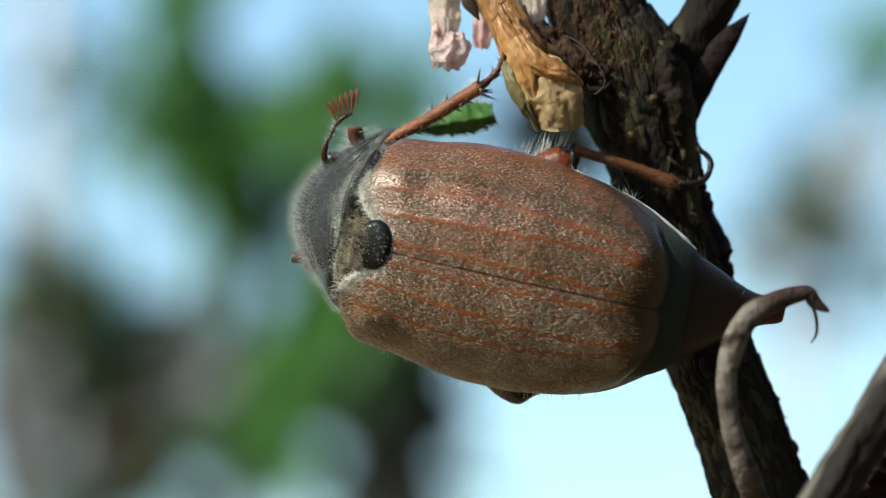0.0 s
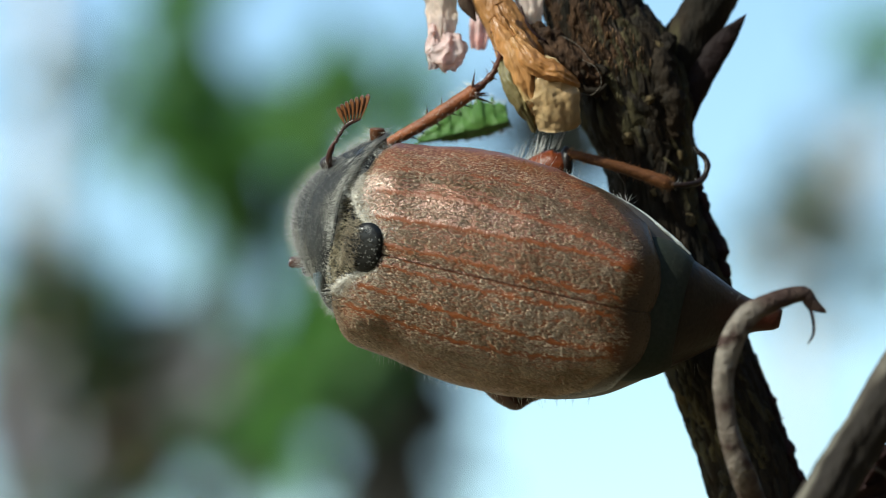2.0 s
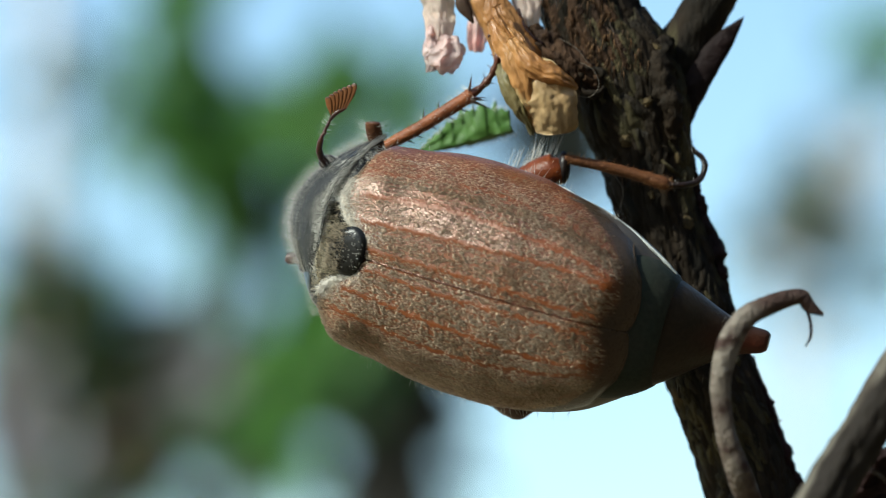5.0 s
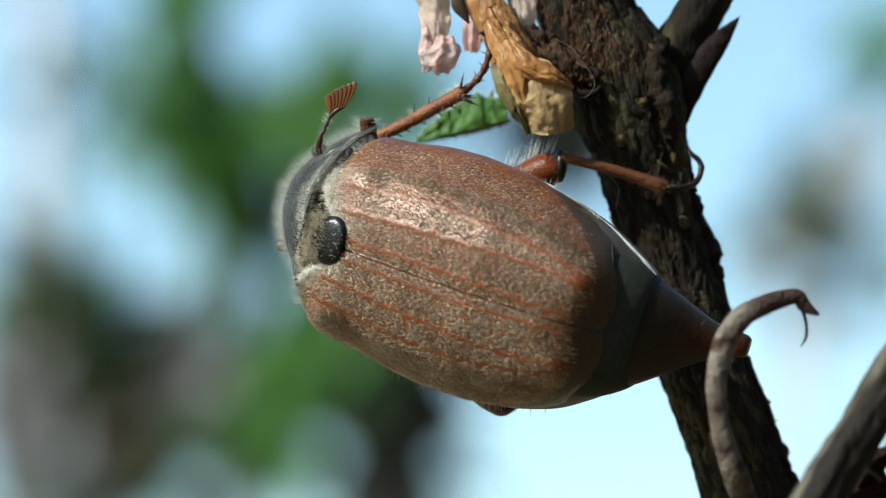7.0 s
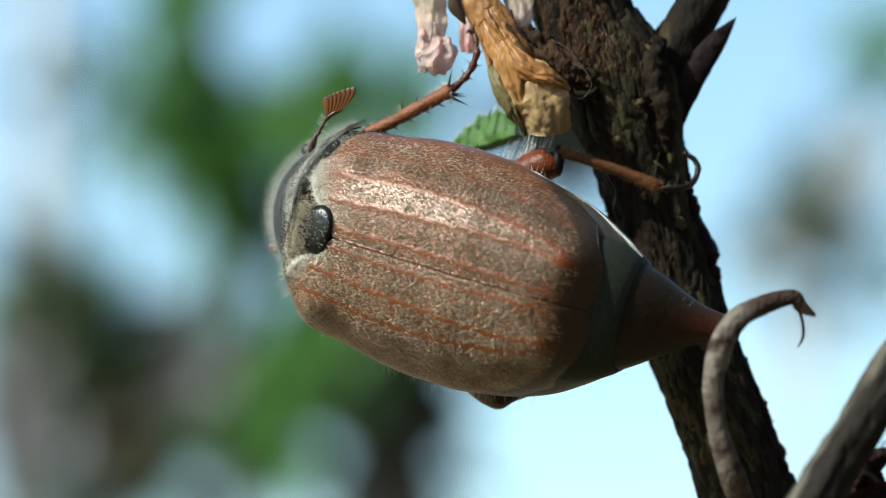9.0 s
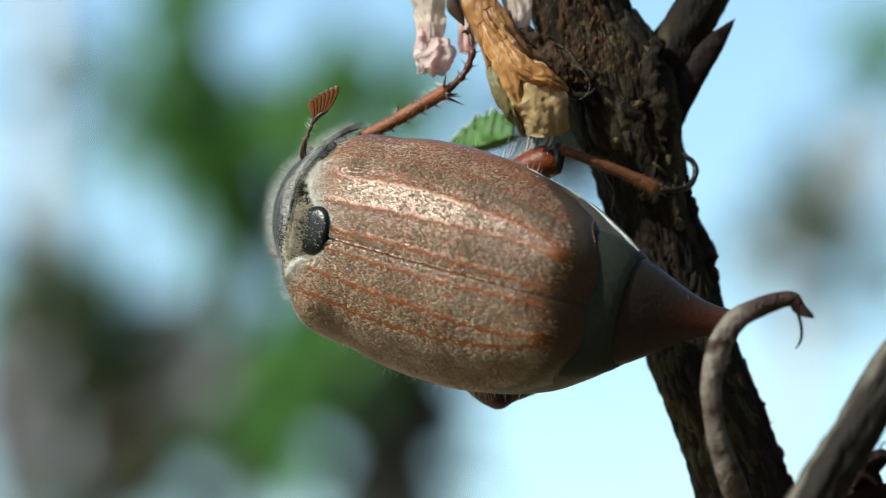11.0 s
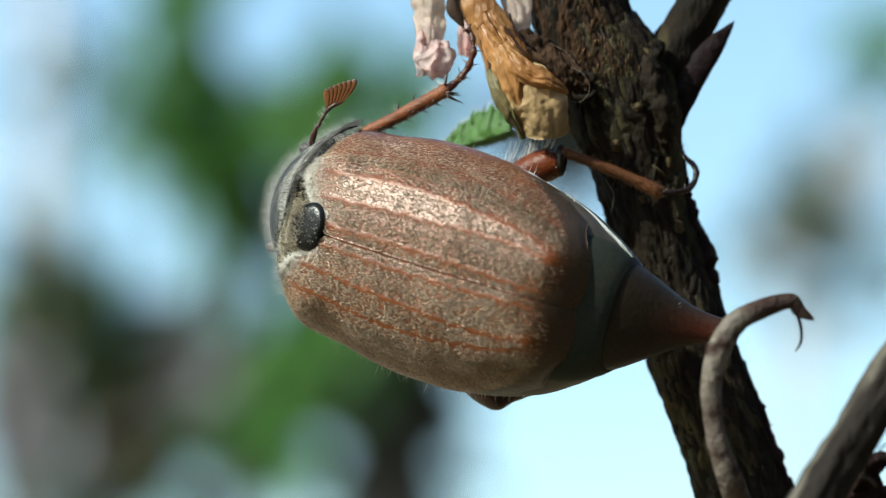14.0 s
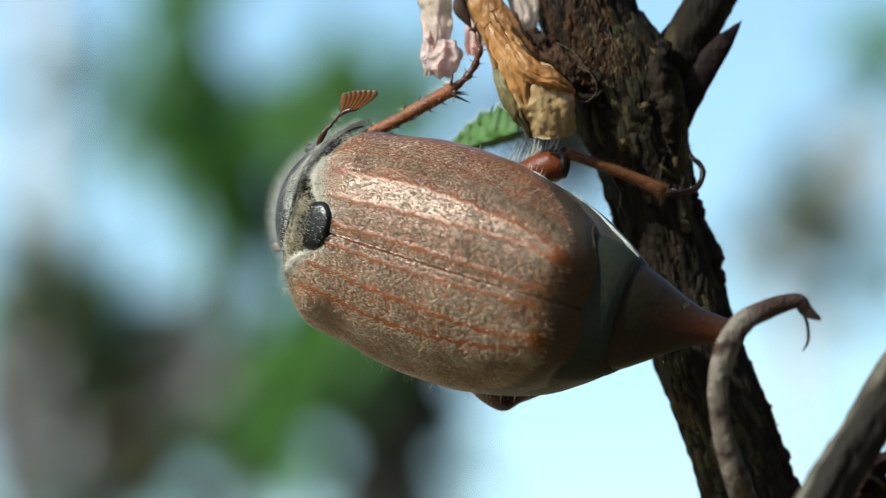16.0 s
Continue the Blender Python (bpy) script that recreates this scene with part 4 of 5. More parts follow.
def shield_point(u, f):
    """u: 0 at the hind edge, 1 in front; f: -1 to 1 across."""
    a = np.abs(f)
    xh = 3.12 - np.where(f < 0, 1.5, 1.0) * a ** 2.2 - 0.12 * np.exp(-(f / 0.25) ** 2)
    xf = np.maximum(6.55 - 4.2 * a ** 2.05, xh + 0.25)
    zh = 2.62 - 3.7 * (1 - np.clip(1 - a ** 2.3, 0, 1) ** 0.62)
    fall = table(u, (0, 0), (0.1, 0.015), (0.2, 0.06), (0.35, 0.17), (0.5, 0.31), (0.7, 0.54), (0.88, 0.8), (1, 1))
    z = zh + (-2.9 - zh) * fall - 0.09 * np.exp(-((u - 0.07) / 0.04) ** 2) - 0.12 * np.exp(-((u - 0.74) / 0.05) ** 2) * (a < 0.85)
    z = z - 0.13 * np.exp(-((u - 0.4) / 0.13) ** 2 - ((a - 0.5) / 0.16) ** 2)
    x, y = xh + (xf - xh) * u, f * 5.25
    c, t = math.cos(radians(2.5)), math.sin(radians(2.5))        # turned a little to its left
    return np.stack([3.0 + (x - 3.0) * c - y * t, (x - 3.0) * t + y * c - 0.95, z], -1)


rows, cols = 60, 70
fs = np.sin(np.linspace(-1, 1, cols) * math.pi / 2)
v = np.array([shield_point(np.full(cols, u), fs) for u in np.linspace(0, 1, rows)]).reshape(-1, 3)
edge_dn = v[:cols] - (0.05, 0, 0.3)
pv = np.concatenate([edge_dn, v])
part("neck_shield", (pv, [tuple(reversed(q)) for q in grid_faces(rows + 1, cols)]), SHIELD, beetle, "dark grey hairy neck shield")
n = 30000
u, f = RNG.uniform(0.0, 1, n), RNG.uniform(-1, 1, n)
patch = np.array([noise.noise(Vector((a * 3.4, b * 2.6, 5.0))) for a, b in zip(u, f)])
band = 0.45 * np.exp(-((u - 0.18 - 0.10 * f) / 0.1) ** 2) * (f < 0.3) * np.clip(0.6 + 2 * patch, 0.2, 1.4) + 0.8 * np.exp(-((u - 0.62 + 0.08 * f) / 0.06) ** 2) + 0.3 * np.clip((u - 0.8) / 0.1, 0, 1)
thick = 0.10 + 0.75 * np.clip(patch * 2.2, 0, 1) + band
thick *= np.clip((u - 0.005) / 0.03, 0.15, 1) * np.where((f < -0.72) & (u > 0.3), 0.2, 0.85)
keep = RNG.uniform(0, 1, n) < thick
u, f = u[keep], f[keep]
n = len(u)
swirl = np.array([noise.noise(Vector((a * 2.0, b * 1.6, 9.0))) for a, b in zip(u, f)])
part("shield_hairs", spikes(shield_point(u, f) + (0, 0, 0.02), np.stack([-0.7 + 0.5 * swirl + RNG.normal(0, 0.12, n), f * 0.7 + 0.8 * swirl + RNG.normal(0, 0.12, n), RNG.uniform(0.02, 0.22, n) - 0.9 * u], 1), RNG.uniform(0.45, 0.95, n), 0.0125), SHIELD_HAIR, beetle, "fine grey hair", kind="stuff")
n = 2400
u, f = RNG.beta(4.5, 0.8, n), RNG.uniform(-1, 1, n)
p = shield_point(u, f)
way = np.stack([0.5 + 0.6 * u + RNG.normal(0, 0.25, n), f * 0.9 + RNG.normal(0, 0.25, n), RNG.uniform(0.1, 0.9, n)], 1)
part("shield_fringe", spikes(p, way, RNG.uniform(0.3, 1.0, n) ** 1.3, 0.0048), FUZZ, beetle, kind="stuff")

part("head", cross_loft([(3.6, -0.5, -0.8, -5, 2.6), (4.8, -0.5, -1.9, -5.4, 2.3), (5.7, -0.5, -2.9, -5.6, 1.9), (6.2, -0.5, -3.8, -5.6, 1.4)]), SHIELD, beetle)
part("eye", ball((4.85, -4.1, -2.1), (0.62, 0.5, 0.6)), KNEE, beetle, "glossy black eye")
part("eye", ball((5.0, 2.2, -3.4), (0.45, 0.4, 0.55)), BLACK, beetle, "glossy black eye")


def bristled(line, n, length, radius, seed, n_around=14, tubes=50, spread=0.9, along=0.35):
    """A leg segment's tube, and fine hairs on it."""
    rg = np.random.default_rng(seed)
    sl = smooth_line(line, 200)
    k = rg.integers(4, 196, n)
    tan = np.gradient(sl[:, :3], axis=0)
    tan = tan[k] / np.linalg.norm(tan[k], axis=1)[:, None]
    r = rg.normal(0, 1, (n, 3))
    r -= tan * (r * tan).sum(1)[:, None]
    r /= np.linalg.norm(r, axis=1)[:, None]
    return tube(line, tubes, n_around, rough=0.03, grain=(4, 2)), spikes(sl[k, :3] + r * sl[k, 3:4] * 0.9, r * spread + tan * along, rg.uniform(0.5, 1, n) * length, radius)


# jointed pieces of the legs and the antenna lie along x from their own joint; motions() sets them in the beetle's space
def joint_piece(name, line, mat, hairs, length, seed, label="", hair_mat=None, radius=0.0095):
    body, hair = bristled(line, hairs, length, radius, seed)
    ob = part(name, body, mat, beetle, label, pivot=(0, 0, 0))
    part("hairs", hair, hair_mat or WHITE_HAIR, ob, kind="stuff")
    return ob


antenna = part("antenna", tube([(-1.25, -0.75, -1.2, 0.24), (-0.85, -0.38, -0.6, 0.22), (-0.45, -0.12, -0.2, 0.19), (0.1, 0.02, 0, 0.18), (0.4, 0.06, 0, 0.11), (0.7, 0.03, 0, 0.13), (0.9, 0.06, 0, 0.09), (1.15, 0.03, 0, 0.12), (1.4, 0.06, 0, 0.09), (1.7, 0.02, 0, 0.14), (2.1, -0.14, 0, 0.13),
                (2.38, -0.33, 0, 0.11), (2.54, -0.48, 0, 0.07)], 60, 12, rough=0.05, grain=(3, 2)), LEG_DARK, beetle, "red-brown fan-shaped antenna", pivot=(0, 0, 0))
antenna_hairs = bristled([(0.1, 0, 0, 0.15), (1.0, 0.03, 0, 0.12), (1.7, 0.02, 0, 0.14)], 34, 0.5, 0.012, 61)[1]
part("hairs", antenna_hairs, WHITE_HAIR, antenna, kind="stuff")
LAMELLAE = []
for i in range(7):                                      # the outermost is the longest
    L = 1.56 - 0.075 * i
    g = tube([(0, 0, 0, 0.05), (0.2 * L, 0, 0, 0.10), (0.5 * L, 0, 0, 0.19), (0.78 * L, 0, 0, 0.205), (0.93 * L, 0, 0, 0.17), (0.99 * L, 0, 0, 0.09), (L, 0, 0, 0.02)], 28, 14, flat=0.3)
    tip = np.clip((g[0][:, 0] / L - 0.88) / 0.08, 0, 0.8)
    LAMELLAE.append(part("lamella", g, LAMELLA, antenna, pivot=(2.52 - 0.125 * i, -0.46 + 0.095 * i, 0.05), rib=tip))
for ob in LAMELLAE:                                     # meshes start at their own joint
    q = Vector(ORIGIN[ob.name]) * MM
    ob.data.transform(Matrix.Translation(q))

tibia_m = joint_piece("middle_tibia", [(-0.1, 0, 0, 0.30), (0.1, 0, 0, 0.46), (0.6, 0, 0, 0.40), (2.2, 0.05, 0, 0.40), (4.0, 0.06, 0, 0.38), (5.6, 0, 0, 0.34), (7.8, 0, -0.1, 0.3)], LEG, 230, 0.6, 71, "rust-red spiny middle leg")
spn = []
for x0, a0 in ((0.05, -0.9), (0.1, 0.4), (0.15, 1.6), (0.2, 2.6), (1.0, 1.4), (1.9, 1.7), (2.1, -1.2), (3.0, 1.5), (3.1, -1.4), (4.0, 1.3), (4.6, 1.7)):
    spn.append(((x0, 0.3 * math.sin(a0), 0.3 * math.cos(a0)), (-0.75, math.sin(a0), 0.7 * math.cos(a0))))
part("spines", spikes([q[0] for q in spn], [q[1] for q in spn], np.array([1.2] * 4 + [0.6] * 7), np.array([0.13] * 4 + [0.09] * 7)), LEG_DARK, tibia_m)
tarsus_m = joint_piece("middle_tarsus", [(-0.1, 0, 0, 0.30), (0.35, 0, 0.3, 0.23), (0.6, 0, 0.52, 0.17), (0.85, 0, 0.78, 0.24), (1.05, 0, 1.05, 0.17), (1.28, 0, 1.42, 0.24), (1.38, -0.1, 1.75, 0.16), (1.5, -0.1, 2.15, 0.22), (1.5, -0.1, 2.5, 0.15), (1.45, 0, 2.95, 0.2), (1.35, 0.1, 3.3, 0.13)], LEG_TARSUS, 60, 0.5, 73, "dark clawed tarsus")
tsp = [((0.85, 0, 0.78), (0.9, 0, -0.25)), ((0.85, 0, 0.78), (-0.4, 0, 0.9)), ((1.28, 0, 1.42), (1.0, 0, 0.1)), ((1.28, 0, 1.42), (-0.7, 0, 0.6)), ((1.5, -0.1, 2.15), (1.0, 0, 0.3)), ((1.5, -0.1, 2.15), (-0.9, 0, 0.4))]
part("spines", spikes([q[0] for q in tsp], [q[1] for q in tsp], 0.62, 0.07), LEG_DARK, tarsus_m)
part("claw", tube([(1.35, 0.1, 3.3, 0.12), (1.25, 0.1, 3.6, 0.1), (1.37, 0.1, 3.85, 0.02)], 14, 8), LEG_DARK, tarsus_m)
part("claw", tube([(1.35, 0.1, 3.25, 0.12), (1.05, 0, 3.45, 0.1), (0.9, 0, 3.3, 0.02)], 14, 8), LEG_DARK, tarsus_m)
femur_h = joint_piece("hind_femur", [(-3.4, 1.0, -1.9, 0.7), (-1.8, 0.5, -1.12, 0.95), (-0.8, 0.15, -0.7, 1.0), (-0.3, 0, -0.55, 0.9), (0.05, 0, -0.3, 0.55)], LEG_FEMUR, 18, 0.6, 75, "glossy orange-brown hind thigh")
part("knee", ball((0.06, -0.1, -0.45), (0.40, 0.8, 0.98)), KNEE, femur_h, "dark knee joint")
hv = RNG.uniform(0, 1, 46)
hb = np.stack([-3.3 + 3.0 * hv, 0.6 - 0.6 * hv, -0.75 + 1.2 * hv + RNG.normal(0, 0.08, 46)], 1)
part("fringe", spikes(hb, np.stack([RNG.normal(0.42, 0.14, 46), RNG.normal(-0.1, 0.2, 46), np.full(46, 1.0)], 1), RNG.uniform(1.0, 2.0, 46), 0.026), WHITE_HAIR, femur_h, "long white hair fringe", kind="stuff")
tibia_h = joint_piece("hind_tibia", [(0, 0, 0, 0.30), (0.6, 0.05, 0, 0.29), (2.5, 0.12, 0, 0.31), (4.5, 0.1, 0, 0.35), (5.9, 0, 0, 0.40), (6.4, 0, 0, 0.15)], LEG_BROWN, 420, 0.42, 77, "rust-brown hairy hind shin", RUST_HAIR, 0.011)
tarsus_h = joint_piece("hind_tarsus", [(-0.3, 0, 0, 0.2), (0.4, -0.1, -0.05, 0.17), (1.1, 0.1, 0.0, 0.17), (1.7, 0.6, 0.15, 0.19), (2.1, 1.0, 0.6, 0.17), (2.22, 1.2, 1.15, 0.19), (2.05, 1.3, 1.6, 0.16), (1.7, 1.3, 1.9, 0.14), (1.55, 1.2, 2.2, 0.05)], KNEE, 30, 0.4, 79, "dark hooked hind tarsus")
knee_l = joint_piece("hind_knee", [(-1.8, 0.6, 1.8, 0.95), (-0.7, 0.2, 0.65, 0.9), (-0.1, 0, 0.05, 0.6), (0.25, 0, 0.1, 0.45), (0.7, 0.25, 0.5, 0.6), (1.6, 0.5, 1.0, 0.75), (2.4, 0.7, 1.5, 0.7)], LEG_DARK, 40, 0.6, 81, "dark hind knee")
knee_f = joint_piece("front_knee", [(0.3, 0.8, -1.4, 0.42), (0.1, 0.3, -0.5, 0.45), (0.0, 0, 0.1, 0.46), (0, -0.05, 0.32, 0.4)], LEG_BROWN, 60, 1.1, 83, "ribbed red-brown front knee")
part("front_knee", tube([(4.6, 1.6, -3.2, 0.36), (5.4, 1.8, -3.1, 0.36), (5.9, 1.95, -3.0, 0.36), (6.12, 2.0, -3.0, 0.30), (6.2, 2.0, -3.0, 0.1)], 30, 14, rough=0.06), LEG_DARK, beetle)
n = 150
fx = RNG.uniform(-13, 1.0, n)
sd = RNG.choice([-1.0, 1.0], n)
fw = np.interp(fx, XS, W_S)
part("flank_hairs", spikes(np.stack([fx, sd * fw * 0.99, np.interp(fx, XS, M_S) - 0.2], 1), np.stack([RNG.normal(-0.2, 0.4, n), sd, RNG.normal(0, 0.4, n)], 1), RNG.uniform(0.3, 1.0, n), 0.013), WHITE_HAIR, beetle, kind="stuff")

# ---- far shrubs ----
def foliage(clumps, size, rg):
    """Loose folded leaves round clump centres: rows of x, y, z, radius, count."""
    verts, faces, n = [], [], 0
    for x, y, z, r, count in clumps:
        for _ in range(int(count)):
            c = np.array((x, y, z)) + rg.normal(0, 0.5, 3) * r * np.array((1, 1.0, 1))
            L = size * rg.uniform(0.6, 1.2)
            m = np.array(Euler(rg.uniform(0, 6.28, 3)).to_matrix())
            shape = np.array([(0, 0, 0), (0.3, 0.2, 0.07), (0.7, 0.2, 0.07), (1, 0, -0.05), (0.7, -0.2, 0.07), (0.3, -0.2, 0.07), (0.35, 0, 0), (0.7, 0, 0)]) * L
            verts.append(shape @ m.T + c)
            faces += [tuple(k + n for k in q) for q in ((0, 6, 1), (1, 6, 7, 2), (2, 7, 3), (0, 5, 6), (5, 4, 7, 6), (4, 3, 7))]
            n += 8
    return np.concatenate(verts), faces


def far_shrub(name, label, category, root, stems, crowns, seed, bark=FAR_BARK):
    """root: mm in subject space; stems: rows of points with radius; crowns: material, leaf size, clumps."""
    ob = thing(name, root, label, category)
    rg = np.random.default_rng(seed)
    for s in stems:
        part("limb", tube(s, 40, 10, rough=0.8, grain=(0.4, 0.03), seed=seed), bark, ob)
    for mat, size, clumps in crowns:
        part("foliage", foliage(clumps, size, rg), mat, ob, kind="stuff", smooth=False)
    return ob


# leaves all over the added hedge
rg = np.random.default_rng(55)
tufts = []
for _ in range(620):
    a, up = radians(rg.uniform(-111, 54)), rg.uniform(0.1, 2.75)
    r = rg.choice([1.66, 2.35]) if up < 2.4 else rg.uniform(1.9, 2.6)
    tufts.append((1000 * r * math.cos(a), 1000 * r * math.sin(a), 1000 * min(up, 2.5), 130, 13))
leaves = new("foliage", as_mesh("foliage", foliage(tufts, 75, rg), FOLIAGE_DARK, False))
leaves.parent = hedge
tagged(leaves, "dark green leaves of the unseen added hedge", "", "", "stuff")

far_shrub("leafy_bush", "sunlit green leafy bush some way behind", "bush", (-109.06, 2013.6, -1675.11),
          [[(-109.06, 2013.6, -1675.11, 12), (-99.34, 1929.7, -273.96, 9), (-89.19, 1879.36, -65.26, 7), (-90.07, 1845.8, 15.09, 6), (-109.87, 1845.8, 57.16, 5), (-112.34, 1845.8, 123.97, 3)],
           [(-88.00, 1854.19, 5.22, 5), (-75.23, 1845.8, 42.31, 4), (-40.58, 1845.8, 58.40, 3), (-10.89, 1845.8, 67.06, 2)],
           [(-89.19, 1879.36, -115.64, 6), (-65.92, 1862.58, -64.67, 5), (-55.43, 1845.8, -39.34, 4), (-45.53, 1845.8, -24.50, 2)]],
          [(FOLIAGE, 34, [(-111.11, 1845.8, 105.41, 10, 18), (-113.58, 1845.8, 119.02, 10, 12), (-132.14, 1845.8, 60.13, 13, 9), (-117.29, 1845.8, 53.45, 18, 34), (-102.44, 1845.8, 47.26, 18, 30), (-82.65, 1845.8, 49.74, 14, 22), (-64.09, 1845.8, 54.19, 13, 26), (-44.29, 1845.8, 59.14, 12, 26), (-23.26, 1845.8, 64.09, 10, 19), (-9.65, 1845.8, 68.30, 9, 7),
                          (-107.39, 1845.8, 36.13, 14, 16), (-55.43, 1845.8, -36.87, 22, 44), (-40.58, 1845.8, -41.82, 17, 20), (-70.28, 1845.8, -29.45, 13, 10), (-75.23, 1845.8, -76.46, 13, 16), (-65.33, 1845.8, -61.62, 13, 14), (-70.28, 1845.8, -87.60, 10, 9),
                          (-55.43, 1845.8, -7.18, 16, 14), (-40.58, 1845.8, 10.15, 16, 16)]),
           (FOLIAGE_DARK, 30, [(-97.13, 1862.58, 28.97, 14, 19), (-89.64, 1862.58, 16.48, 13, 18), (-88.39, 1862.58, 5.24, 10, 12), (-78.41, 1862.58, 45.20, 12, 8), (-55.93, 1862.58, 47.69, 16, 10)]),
           (FOLIAGE, 34, [(-102, 1845.8, 20, 12, 8), (-93, 1845.8, 6, 11, 7)])], 101)
far_shrub("shaded_thicket", "thicket with shade put into its dark leaf colour, some leaves withered", "bush", (-193.37, 2349.2, -1734.28),
          [[(-193.37, 2349.2, -1734.28, 14), (-190.22, 2349.2, -302.02, 12), (-183.92, 2349.2, -113.06, 10), (-193.37, 2349.2, -37.48, 6), (-199.67, 2349.2, 0.31, 4)],
           [(-29.60, 2349.2, -1734.28, 26), (-29.60, 2349.2, -270.53, 26), (-25.82, 2349.2, -119.36, 23), (-19.53, 2349.2, -68.97, 15), (-7.56, 2349.2, -12.28, 6)]],
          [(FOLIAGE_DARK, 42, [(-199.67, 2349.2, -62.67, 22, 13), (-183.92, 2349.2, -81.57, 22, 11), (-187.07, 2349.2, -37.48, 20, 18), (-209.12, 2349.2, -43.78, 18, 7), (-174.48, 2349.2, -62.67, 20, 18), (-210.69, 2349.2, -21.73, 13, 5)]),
           # shade inside the thicket, put in as near-black leaves
           (FOLIAGE_SHADE_TONE, 42, [(-18.58, 2349.2, -81.57, 20, 50), (-22.68, 2349.2, -106.76, 22, 60), (-26.45, 2349.2, -131.96, 22, 60), (-13.86, 2349.2, -62.67, 16, 26), (-39.05, 2349.2, -81.57, 15, 26), (-39.05, 2349.2, -62.67, 12, 12), (-45.35, 2349.2, -109.91, 9, 8), (-176.05, 2349.2, -75.27, 20, 8), (-168.18, 2349.2, -87.87, 16, 6)]),
           (FOLIAGE_GREY, 42, [(-138.3, 2349.2, -59.5, 17, 12), (-128.8, 2349.2, -78.4, 17, 14), (-120.9, 2349.2, -97.3, 16, 12), (-143.0, 2349.2, -87.9, 16, 10), (-152.4, 2349.2, -67.4, 14, 7), (-161.9, 2349.2, -113.1, 16, 8), (-228.0, 2349.2, -62.7, 13, 8), (-206.0, 2349.2, -78.4, 12, 6), (-234.3, 2349.2, -119.4, 16, 8), (-245.02, 2349.2, -56.37, 14, 7), (-245.65, 2349.2, -138.26, 16, 9), (-127.23, 2349.2, -113.06, 18, 20), (-136.68, 2349.2, -68.97, 15, 9), (-223.29, 2349.2, -62.67, 13, 10), (-228.01, 2349.2, -106.76, 20, 6), (-237.46, 2349.2, -128.81, 22, 12), (-240.61, 2349.2, -103.61, 20, 9), (-223.29, 2349.2, -65.82, 16, 7), (-130.38, 2349.2, -87.87, 20, 9), (-242.19, 2349.2, -78.42, 16, 6)]),
           (FOLIAGE_BROWN, 40, [(-168.18, 2349.2, -117.79, 22, 7), (-149.28, 2349.2, -81.57, 20, 5), (-213.84, 2349.2, -21.73, 15, 9), (-223.29, 2349.2, -81.57, 22, 8), (-165.03, 2349.2, -75.27, 20, 12), (-152.43, 2349.2, -97.32, 18, 4), (-217.0, 2349.2, -23.3, 14, 10), (-220.1, 2349.2, -37.5, 12, 7), (-205.97, 2349.2, -100.47, 22, 8), (-130.38, 2349.2, -87.87, 16, 6)]),
           (FOLIAGE, 40, [(-235.89, 2349.2, -35.90, 15, 14), (-199.67, 2349.2, -50.08, 16, 12), (-187.07, 2349.2, -125.66, 20, 20), (-196.52, 2349.2, -138.26, 20, 14), (-239.04, 2349.2, -42.20, 16, 14), (-193.37, 2349.2, -34.33, 15, 16), (-158.73, 2349.2, -128.81, 16, 11), (-142.98, 2349.2, -128.81, 16, 6)])], 102)
far_shrub("distant_sapling", "pale-barked distant sapling with few withered leaves", "sapling", (-293.16, 3020.4, -1852.63),
          [[(-293.16, 3020.4, -1852.63, 16), (-292.35, 3020.4, -185.86, 14), (-289.11, 3020.4, 16.60, 12), (-287.09, 3020.4, 219.06, 10)]],
          [(FOLIAGE_DARK, 50, [(-264.82, 3020.4, 113.78, 24, 5), (-252.67, 3020.4, 101.63, 22, 5)]),
           (FOLIAGE_BROWN, 44, [(-305.31, 3020.4, -145.37, 26, 6), (-309.36, 3020.4, -104.87, 26, 5), (-293.16, 3020.4, -3.64, 26, 3)])], 103, PALE_BARK)
far_shrub("distant_sapling", "thin distant sapling with sparse dark leaves", "sapling", (249.43, 3020.4, -1852.63),
          [[(249.43, 3020.4, -1852.63, 16), (253.48, 3020.4, -226.35, 10), (247.41, 3020.4, -23.89, 6), (241.33, 3020.4, 57.09, 3)]],
          [(FOLIAGE_DARK, 40, [(244.6, 3020.4, 27.9, 13, 22), (250.2, 3020.4, 42.9, 16, 7), (264.4, 3020.4, 55.9, 26, 9), (277.0, 3020.4, -18.6, 28, 8), (306.1, 3020.4, 84.6, 30, 8), (208.1, 3020.4, 22.7, 13, 5), (225.1, 3020.4, 26.3, 11, 5), (311.0, 3020.4, 6.5, 24, 6), (303, 3020.4, -28, 22, 7), (250, 3020.4, 0, 20, 6), (281.8, 3020.4, 16.6, 16, 4)]),
           # dense near-black clumps added for the dark patch behind the calyx
           (FOLIAGE_SHADE_TONE, 40, [(70, 3020.4, 82, 24, 110), (92, 3020.4, 80, 18, 60), (104, 3020.4, 70, 12, 24)]),
           # added white clumps for the pale patches between the leaves
           (FOLIAGE_WHITE, 44, [(289.9, 3020.4, 42.9, 22, 16), (300.0, 3020.4, 63.2, 20, 9), (265.6, 3020.4, 0.4, 18, 9), (223.1, 3020.4, -5.7, 18, 7), (257.5, 3020.4, -48.2, 22, 8)]),
           (FOLIAGE, 44, [(317.05, 3020.4, 148.20, 13, 24), (319.08, 3020.4, 132.00, 12, 14)])], 104, PALE_BARK)


# ---- what moves ----
def stage_rows(rows):
    return [(t, STAGE @ pose(x * MM, y * MM, z * MM, a, b, c)) for t, x, y, z, a, b, c in rows]


